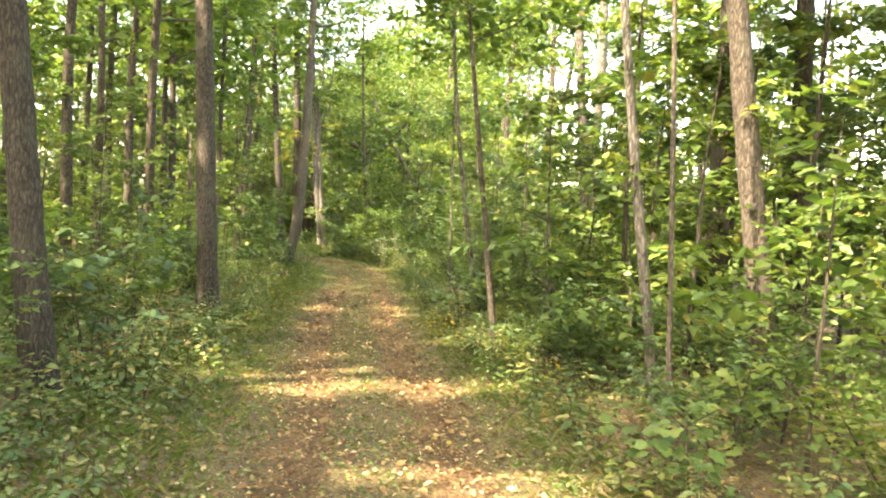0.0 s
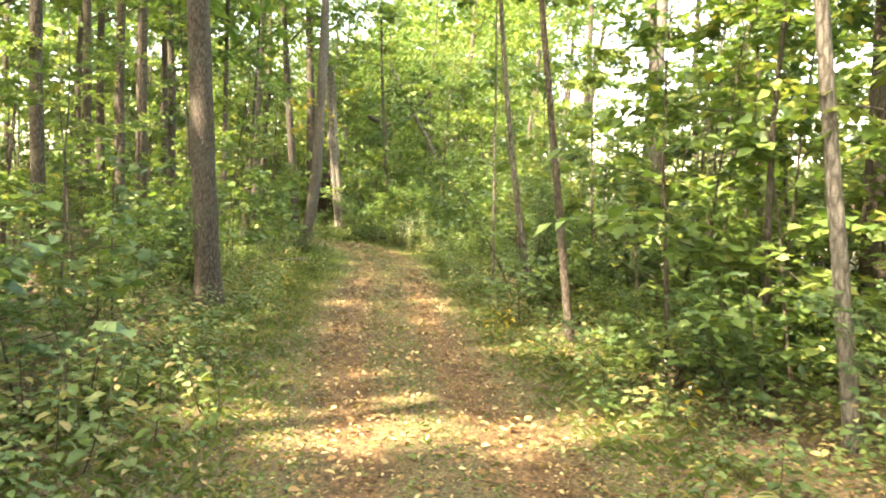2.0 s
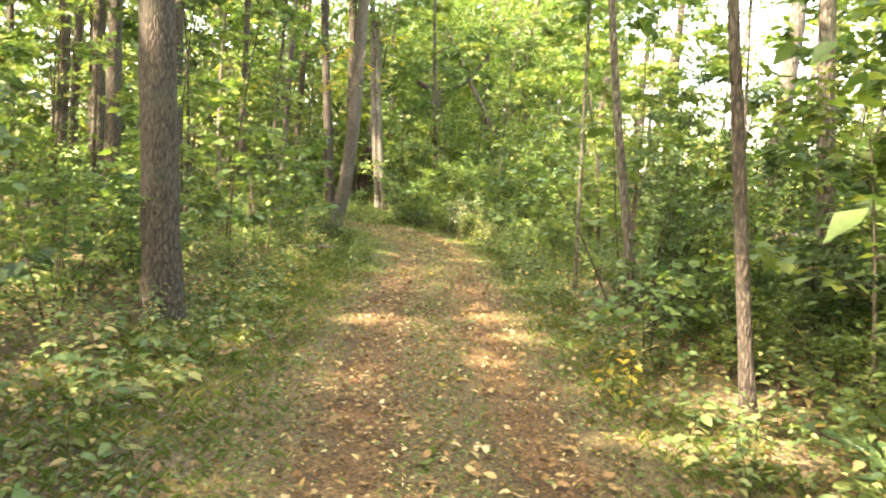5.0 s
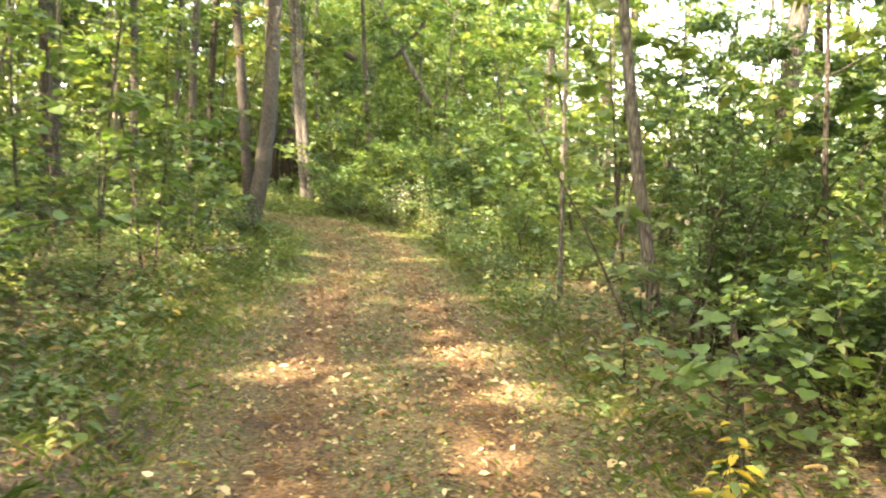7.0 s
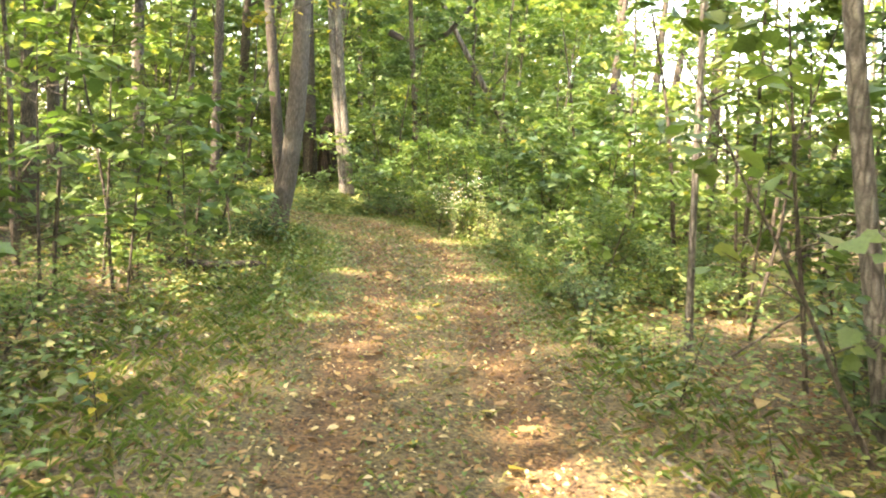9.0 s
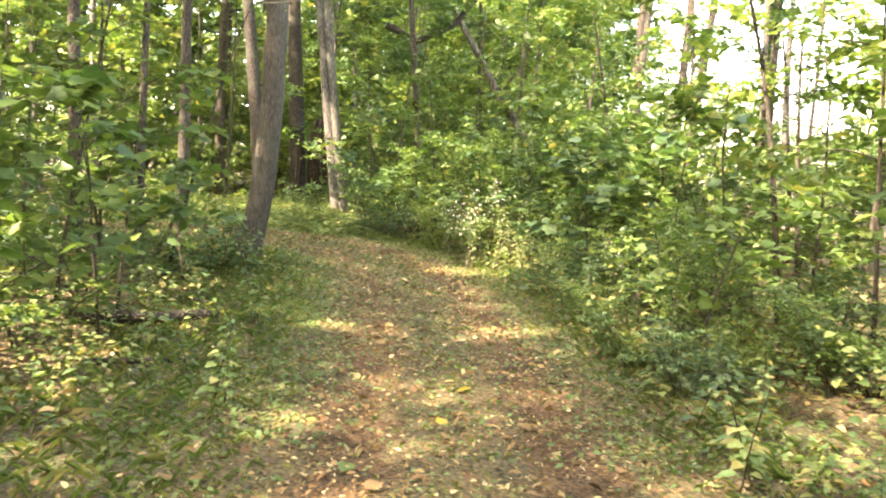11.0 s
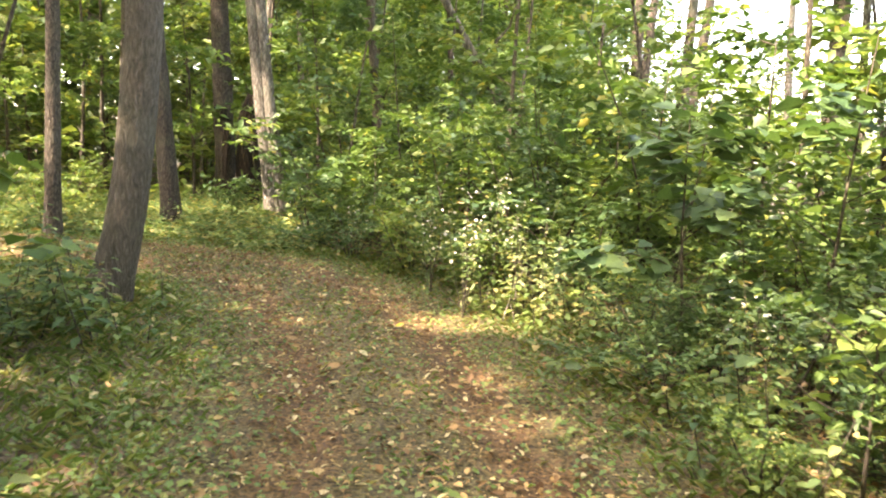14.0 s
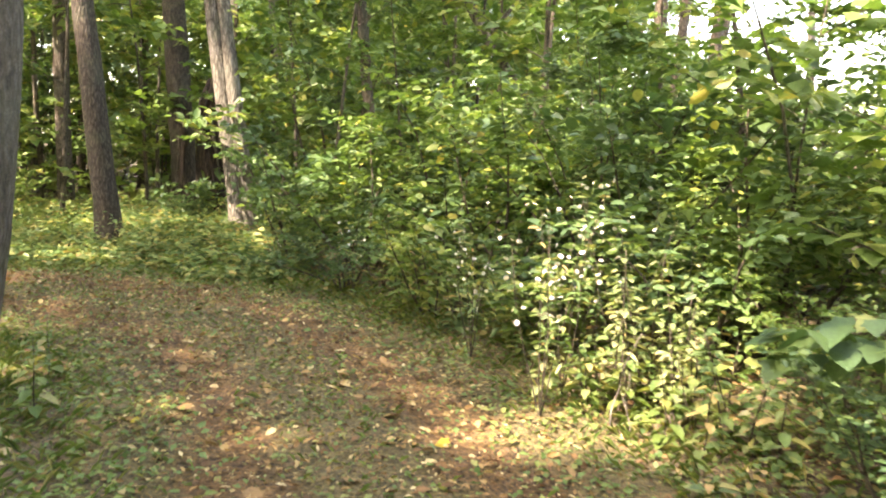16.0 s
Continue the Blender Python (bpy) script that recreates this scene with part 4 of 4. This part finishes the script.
sapling((-5.7, 25.6), 4.6, M_LEAF_GOLD, 60, 0.11, 1.1, (0.34, 0), 0.04, "slim sapling with golden yellow autumn leaves", 0.75)
sapling((-6.3, 25.2), 5.0, M_LEAF_PALE, 90, 0.11, 1.2, (0.04, 0), 0.05, "slim sapling with yellow-green leaves", 0.4)
sapling((1.50, 10.7), 4.0, M_LEAF, 70, 0.11, 0.9, (-0.04, 0), 0.06, "forked young sapling beside the trail", 0.4)
sapling((-6.4, 17.6), 5.2, M_LEAF, 90, 0.11, 1.3, (0.02, 0), 0.06)
sapling((-5.6, 20.6), 4.8, M_LEAF, 80, 0.11, 1.2, (0.05, 0), 0.05)
sapling((1.6, 23.2), 4.2, M_LEAF_PALE, 70, 0.11, 1.0, (-0.05, 0), 0.05)
sapling((0.7, 27.8), 2.6, M_LEAF, 80, 0.12, 1.0, (0.0, 0), 0.05)


def bare_sapling(place, height, lean):
    """A thin dead stem with bare side twigs."""
    z = float(land(*place))
    ob = thing("bare_sapling", (*place, z), "thin grey sapling with bare branching twigs", "sapling", "bare saplings")
    line = bent((0, 0, -0.05), (lean, 0.03 * rng.normal(), 1), height, 9, 0, 0.06)
    part("stem", mesh_of("stem", *tube(line, np.linspace(0.02, 0.005, 10), 6, 0.05), M_BARK, True), ob)
    for i in range(8):
        p = line[2 + (7 * i) // 8]
        a = 2.4 * i + rng.random()
        b = bent(p, (math.cos(a), math.sin(a), 0.5 * rng.random()), 0.6 + 0.7 * rng.random(), 6, 0.1, 0.2)
        twigs = [tube(b, np.linspace(0.008, 0.002, 7), 4)]
        for q in (2, 3, 4):
            twigs.append(tube(bent(b[q], b[q] - b[q - 1] + 0.15 * rng.normal(size=3), 0.25 + 0.25 * rng.random(), 3, 0.1, 0.2), np.linspace(0.004, 0.0015, 4), 3))
        part("branch", mesh_of("branch", *merge(twigs), M_BARK, True), ob)


for x, y, h, lean in ((-5.4, 18.2, 4.2, 0.02), (-6.2, 19.8, 4.6, 0.06), (-5.2, 21.0, 3.8, -0.05), (-7.0, 22.4, 5.0, 0.0), (-6.6, 17.0, 4.4, 0.1), (-5.9, 23.4, 4.0, 0.08),
                      (0.9, 20.4, 3.4, 0.08), (1.6, 24.6, 3.6, -0.06), (-5.3, 12.4, 4.0, 0.03), (2.2, 12.2, 3.6, 0.05), (0.4, 24.2, 2.6, 0.2)):
    bare_sapling((x, y), h, lean)

# The dense dark bush and the thickets round the bend.
shrub((1.35, 17.0), 3.1, 0.9, M_LEAF_DARK, 0.055, 12, 48, 10, False, "tall dense dark green bush with fine leaves", 1.3)
shrub((0.85, 16.5), 2.1, 0.7, M_LEAF_DARK, 0.055, 10, 40, 10, False, "tall dense dark green bush with fine leaves", 1.3)
shrub((-2.3, 32.2), 2.6, 1.2, M_LEAF, 0.09, 9, 34, 9, True, BROAD)
shrub((-1.0, 31.2), 2.5, 1.2, M_LEAF, 0.085, 9, 34, 9, True, BROAD)
shrub((0.2, 32.4), 3.0, 1.3, M_LEAF_DARK, 0.09, 9, 34, 9, True, DEEP)
shrub((-6.35, 36.3), 0.9, 0.6, M_LEAF_DARK, 0.09, 6, 20, 8, True, DEEP)
shrub((-5.7, 36.7), 1.0, 0.6, M_LEAF, 0.09, 6, 20, 8, True, BROAD)
shrub((-0.6, 28.9), 1.5, 0.8, M_LEAF, 0.08, 8, 26, 9, True, BROAD)


def weed(place, height, count, size, leaf, name, label):
    """One leafy stem."""
    z = float(land(*place))
    ob = thing(name, (*place, z), label, "weed", "weeds along the trail")
    line = bent((0, 0, -0.02), (0.15 * rng.normal(), 0.15 * rng.normal(), 1), height, 5, 0.05, 0.06)
    v, f = tube(line, np.linspace(0.005, 0.002, 6), 4)
    part("stem", mesh_of("stem", v, f, M_STEM, True), ob)
    s = 5 * np.linspace(0.2, 1, count)
    at = np.stack([np.interp(s, np.arange(6), line[:, c]) for c in range(3)], -1)
    a = 2.4 * np.arange(count) + rng.random()
    way = np.stack([np.cos(a), np.sin(a), 0.2 - 0.5 * rng.random(count)], -1)
    L = size * (0.7 + 0.5 * rng.random(count)) * np.linspace(1.15, 0.6, count)
    v, f = blades(at + way * 0.03, way, UP + 0.25 * rng.normal(size=(count, 3)), L, L * 0.62, True, 0.12, 0.25)
    part("foliage", mesh_of("foliage", v, f, leaf), ob)
    return ob


weed_kinds = [weed((0, 0), 0.45, 20, 0.09, M_HERB, "weed", "leafy green weed at the trail edge"), weed((0, 0), 0.6, 26, 0.08, M_HERB, "weed", "tall leafy green weed at the trail edge"),
              weed((0, 0), 0.35, 16, 0.10, M_LEAF_PALE, "weed", "low weed with pale yellow-green leaves"), weed((0, 0), 0.55, 22, 0.085, M_LEAF_DARK, "weed", "bushy dark green weed at the trail edge")]
for _ in range(170):
    y = pool.uniform(3.5, 30.5)
    k = int(np.argmin(np.abs(LINE[:, 1] - y)))
    side = pool.choice((-1, 1, 1))
    d = side * pool.uniform(1.35, 2.6)
    x = LINE[k, 0] + d
    if abs(float(across(x, y)[0])) > 1.3:
        copy_thing(pool.choice(weed_kinds), pose(x, y, float(land(x, y)), 0, 0, pool.uniform(0, 360)) @ Matrix.Scale(pool.uniform(0.55, 1.1), 4))
for _ in range(34):
    x, y = pool.uniform(-6.3, -4.7), pool.uniform(25.9, 27.4)
    if float(across(x, y)[0]) < -1.75:
        copy_thing(pool.choice(weed_kinds), pose(x, y, float(land(x, y)), 0, 0, pool.uniform(0, 360)) @ Matrix.Scale(pool.uniform(0.9, 1.7), 4))
gold = weed((0, 0), 0.5, 12, 0.12, M_LEAF_GOLD, "weed", "weed with bright yellow autumn leaves")
for x, y in ((-0.1, 13.5), (0.08, 13.3), (0.2, 13.9), (-3.6, 17.3), (1.35, 9.4), (-3.3, 8.3), (-0.5, 27.0), (0.1, 26.4)):
    copy_thing(gold, pose(x, y, float(land(x, y)), 0, 0, pool.uniform(0, 360)) @ Matrix.Scale(pool.uniform(0.6, 1.0), 4))
# Two clumps, mostly of the pale kind, whose leaf colour helps them look sunlit.
for x, y, k in ((-3.5, 9.1, 2), (-3.2, 9.4, 2), (-3.7, 9.5, 1), (-3.0, 9.0, 2), (-3.4, 9.8, 2), (-2.9, 9.6, 0), (-3.6, 8.8, 2), (-1.55, 27.5, 2), (-1.35, 27.8, 2), (-1.2, 27.4, 0), (-1.1, 28.0, 2), (-1.6, 28.1, 1), (-0.95, 27.6, 2), (-1.3, 28.4, 1), (-1.75, 27.75, 2), (-0.8, 28.2, 0), (-1.45, 27.15, 2), (-1.0, 27.1, 2)):
    copy_thing(weed_kinds[k], pose(x, y, float(land(x, y)), 0, 0, pool.uniform(0, 360)) @ Matrix.Scale(pool.uniform(0.9, 1.35), 4))
for _ in range(60):
    x, y = pool.uniform(-1.1, 1.2), pool.uniform(21.3, 27.0)
    if 1.35 < float(across(x, y)[0]) < 3.2:
        copy_thing(weed_kinds[pool.choice((0, 1, 1, 3))], pose(x, y, float(land(x, y)), 0, 0, pool.uniform(0, 360)) @ Matrix.Scale(pool.uniform(0.7, 1.25), 4))
for _ in range(30):
    x, y = pool.gauss(-3.15, 0.42), pool.gauss(8.6, 0.5)
    copy_thing(weed_kinds[pool.choice((1, 2, 0, 0))], pose(x, y, float(land(x, y)), 0, 0, pool.uniform(0, 360)) @ Matrix.Scale(pool.uniform(1.0, 1.5), 4))
# Weeds in the bend's sun patch; their pale leaf colour imitates strong sun.
lit_weeds = [weed((0, 0), 0.7, 34, 0.07, M_WEED_LIT, "weed", "leafy weed at the bend with sunlight painted pale into its leaves"), weed((0, 0), 0.5, 26, 0.06, M_WEED_LIT, "weed", "low weed at the bend with sunlight painted pale into its leaves")]
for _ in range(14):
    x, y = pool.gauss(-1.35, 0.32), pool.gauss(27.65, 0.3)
    copy_thing(pool.choice(lit_weeds), pose(x, y, float(land(x, y)), 0, 0, pool.uniform(0, 360)) @ Matrix.Scale(pool.uniform(0.9, 1.5), 4))
for k in weed_kinds + lit_weeds + [gold]:
    for o in (*k.children_recursive, k):
        bpy.data.objects.remove(o)


def aster(place, height, heads):
    z = float(land(*place))
    ob = thing("aster", (*place, z), "tall wild aster with pale lilac-white flowers", "wildflower", "wild asters")
    tips = []
    for i in range(5):
        a = 1.26 * i + rng.random()
        line = bent((0, 0, -0.02), (0.2 * math.cos(a), 0.2 * math.sin(a), 1), height * (0.8 + 0.3 * rng.random()), 5, 0.1, 0.08)
        v, f = tube(line, np.linspace(0.004, 0.0015, 6), 4)
        part("stem", mesh_of("stem", v, f, M_STEM, True), ob)
        tips += list(line[3:])
    tips = np.array(tips)
    n = 90
    k = rng.integers(0, len(tips), n)
    v, f = blades(tips[k] - np.array([0, 0, 0.25]) * rng.random((n, 1)), rng.normal(size=(n, 3)) * np.array([1, 1, 0.3]), UP + 0.3 * rng.normal(size=(n, 3)), 0.05 + 0.05 * rng.random(n), 0.018 + 0.012 * rng.random(n))
    part("foliage", mesh_of("foliage", v, f, M_HERB), ob)
    for i in range(int(1.8 * heads)):
        o = part("flower", FLOWER, ob, "small pale lilac flower head")
        p = tips[rng.integers(0, len(tips))] + rng.normal(size=3) * np.array([0.05, 0.05, 0.04])
        o.matrix_basis = pose(*p, 35 * rng.normal(), 35 * rng.normal(), 0) @ Matrix.Scale(0.6 + 0.45 * rng.random(), 4)
        part("disc", DISC, o, "small yellow flower centre")
    return ob


a = np.linspace(0, 2 * np.pi, 11, endpoint=False)
v, f = blades(np.zeros((11, 3)), np.stack([np.cos(a), np.sin(a), 0.25 * np.ones(11)], -1), np.tile(UP, (11, 1)), np.full(11, 0.02), np.full(11, 0.011), False, 0.1, 0.0)
FLOWER = mesh_of("flower", v, f, M_PETAL)
DISC = mesh_of("disc", *tube(np.array([(0, 0, 0.001), (0, 0, 0.004), (0, 0, 0.006)]), np.array([0.005, 0.005, 0.002]), 6), M_DISC, True)
for x, y, h, n in ((-2.05, 27.45, 1.1, 30), (-1.85, 27.9, 1.25, 28), (-1.4, 28.2, 1.2, 20), (-3.35, 31.1, 0.8, 14), (-3.05, 31.3, 0.85, 14), (-2.9, 30.9, 0.6, 10), (0.2, 26.0, 0.6, 12), (1.16, 9.3, 0.65, 10), (-2.4, 29.9, 0.9, 10), (-4.2, 31.9, 0.7, 8), (-0.45, 24.9, 0.75, 14), (-2.35, 28.6, 1.0, 14)):
    aster((x, y), h, n)


# ---- dead wood ----
def stick(points, radius, name, label, bark=None, sides=7):
    points = np.array(points, float)
    base = points[0].copy()
    ob = new(name, mesh_of(name, *tube(points - base, np.linspace(radius, radius * 0.45, len(points)), sides, 0.08), bark or M_DEAD, True))
    ob.location = base
    return tagged(ob, label, "dead wood", "fallen wood")


def on_ground(x, y, x2, y2, r, n=6, lift=0.0):
    t = np.linspace(0, 1, n)
    px, py = x + (x2 - x) * t + 0.02 * rng.normal(size=n), y + (y2 - y) * t + 0.02 * rng.normal(size=n)
    return np.stack([px, py, land(px, py) + r * 0.7 + lift * t], -1)


stick(on_ground(-5.5, 22.95, -4.25, 23.15, 0.09), 0.09, "rotting_log", "short dark rotting log beside the trail", M_BARK_DARK, 10)
stick(on_ground(-4.7, 21.45, -4.0, 21.7, 0.03), 0.03, "fallen_branch", "dark fallen branch at the trail edge", M_BARK_DARK)
stick(on_ground(-0.62, 17.25, -0.35, 16.6, 0.018), 0.018, "fallen_branch", "thin bare fallen branch in the weeds")
stick(on_ground(0.0, 17.1, 0.45, 16.6, 0.02), 0.02, "fallen_branch", "thin bare fallen branch in the weeds")
stick(on_ground(-5.1, 24.3, -4.4, 23.6, 0.02, lift=0.1), 0.02, "fallen_branch", "thin bare fallen branch in the weeds")
stick(on_ground(0.4, 19.5, 0.9, 18.7, 0.015, lift=0.7), 0.015, "fallen_branch", "pale bare branch leaning in the bushes")
stick(on_ground(-1.72, 27.3, -1.55, 27.45, 0.005, lift=0.5), 0.006, "dry_stalk", "pale dry stalk standing at the trail edge")
stick(on_ground(-1.6, 27.2, -1.62, 27.35, 0.004, lift=0.3), 0.004, "dry_stalk", "pale dry stalk standing at the trail edge")
stick(on_ground(-1.35, 27.35, -1.3, 27.4, 0.004, lift=0.35), 0.004, "dry_stalk", "pale dry stalk standing at the trail edge")
stick(on_ground(-0.4, 24.75, 0.15, 24.95, 0.012, lift=0.65), 0.012, "fallen_branch", "dark bare branch leaning up from the weeds", M_BARK_DARK)
stick(on_ground(-0.3, 22.4, 0.35, 22.0, 0.015, lift=0.1), 0.015, "fallen_branch", "thin bare fallen branch in the weeds")

fallen = thing("fallen_tree", (0.35, 37.3, float(land(0.35, 37.3))), "pale dead tree leaning aslant through the thicket", "dead tree")
line = np.array([(0, 0, -0.1), (-0.9, 0, 1.6), (-1.9, 0.05, 3.2), (-2.9, 0.1, 4.9), (-3.9, 0.1, 6.8)])
part("trunk", mesh_of("trunk", *tube(line, np.linspace(0.13, 0.06, 5), 9, 0.06), M_DEAD, True), fallen)
part("branch", mesh_of("branch", *tube(np.array([(-4.8, -0.3, 4.8), (-4.05, -0.3, 4.4), (-3.15, -0.3, 4.8), (-2.4, -0.3, 5.7), (-1.9, -0.3, 6.8)]), np.linspace(0.11, 0.05, 5), 8, 0.06), M_BARK_DARK, True), fallen, "dark crooked branch")
part("branch", mesh_of("branch", *tube(np.array([(-1.9, 0.05, 3.2), (-1.3, -0.3, 3.9), (-1.1, -0.5, 4.8)]), np.linspace(0.04, 0.012, 3), 6), M_DEAD, True), fallen)

tree((-6.8, 37.9), 15, 0.46, (-0.05, 0.0), M_BARK_DARK, label="old dark tree beside a broken hollow snag", crown_from=0.5)

snag = thing("broken_snag", (-6.3, 37.3, float(land(-6.3, 37.3))), "hollow red-brown rotten snag hung with torn wood", "dead tree")
ring = np.linspace(0, 2 * np.pi, 22, endpoint=False)
rows_ = []
for h, r in ((-0.1, 0.30), (0.5, 0.22), (1.1, 0.24), (1.55, 0.29), (1.8, 0.25), (1.95, 0.17)):
    torn = (h > 1.5) * 0.6 * (h - 1.3) * (np.abs(np.sin(1.5 * ring + 0.6)) + 0.5 * rng.random(22))
    wide = r * (1 + 0.13 * rng.normal(size=22))
    rows_.append(np.stack([wide * np.cos(ring) + 0.10 * h, wide * np.sin(ring), h + torn], -1))
inner = [q * np.array([0.8, 0.8, 1.0]) + np.array([0.01, 0, -0.02]) for q in rows_[:0:-1]]
shell = np.array(rows_ + inner)
i, j = np.meshgrid(np.arange(len(shell) - 1), np.arange(22), indexing="ij")
q = np.stack([i * 22 + j, i * 22 + (j + 1) % 22, (i + 1) * 22 + (j + 1) % 22, (i + 1) * 22 + j], -1)
mouth = (i == 3) | (i == len(shell) - 5)
q = q[~(mouth & (j > 13) & (j < 19))]
part("trunk", mesh_of("trunk", shell.reshape(-1, 3), q, M_ROT), snag)
for i in range(20):
    a = rng.uniform(-3.3, 0.4)
    h = rng.uniform(1.4, 2.1)
    line = np.array([(0.32 * math.cos(a), 0.40 * math.sin(a), h), (0.42 * math.cos(a), 0.42 * math.sin(a), h - rng.uniform(0.1, 0.3)), (0.48 * math.cos(a + 0.2), 0.48 * math.sin(a + 0.2), h - rng.uniform(0.5, 1.2))])
    part("splinter", mesh_of("splinter", *tube(line, np.array([0.045, 0.035, 0.010]), 5, 0.2), M_DEAD if i % 9 == 0 else M_ROT, False), snag, "torn hanging strip of wood")

# ---- large fallen leaves, one by one ----
leaf_kinds = []
for i in range(4):
    v, f = lobed(np.zeros((1, 3)), np.array([[1.0, 0, 0.05]]), UP[None] + 0.1 * rng.normal(size=(1, 3)), np.array([0.10]), 0.1 * rng.normal())
    leaf_kinds.append((mesh_of("fallen_leaf", v, f, (M_LITTER, M_LITTER, M_LEAF_GOLD, M_LEAF_PALE)[i]), ("dry tan maple leaf lying on the trail", "curled brown maple leaf lying on the trail", "yellow maple leaf lying on the trail", "pale green maple leaf lying on the trail")[i]))
for _ in range(220):
    y = pool.uniform(3.5, 31)
    k = int(np.argmin(np.abs(LINE[:, 1] - y)))
    x = LINE[k, 0] + pool.gauss(0, 0.9)
    me, label = pool.choice(leaf_kinds[:2] * 3 + leaf_kinds[2:])
    o = new("fallen_leaf", me)
    o.matrix_world = pose(x, y, float(land(x, y)) + 0.012, pool.uniform(-14, 14), pool.uniform(-14, 14), pool.uniform(0, 360)) @ Matrix.Scale(pool.uniform(0.5, 1.05), 4)
    tagged(o, label, "leaf", "fallen leaves on the trail")
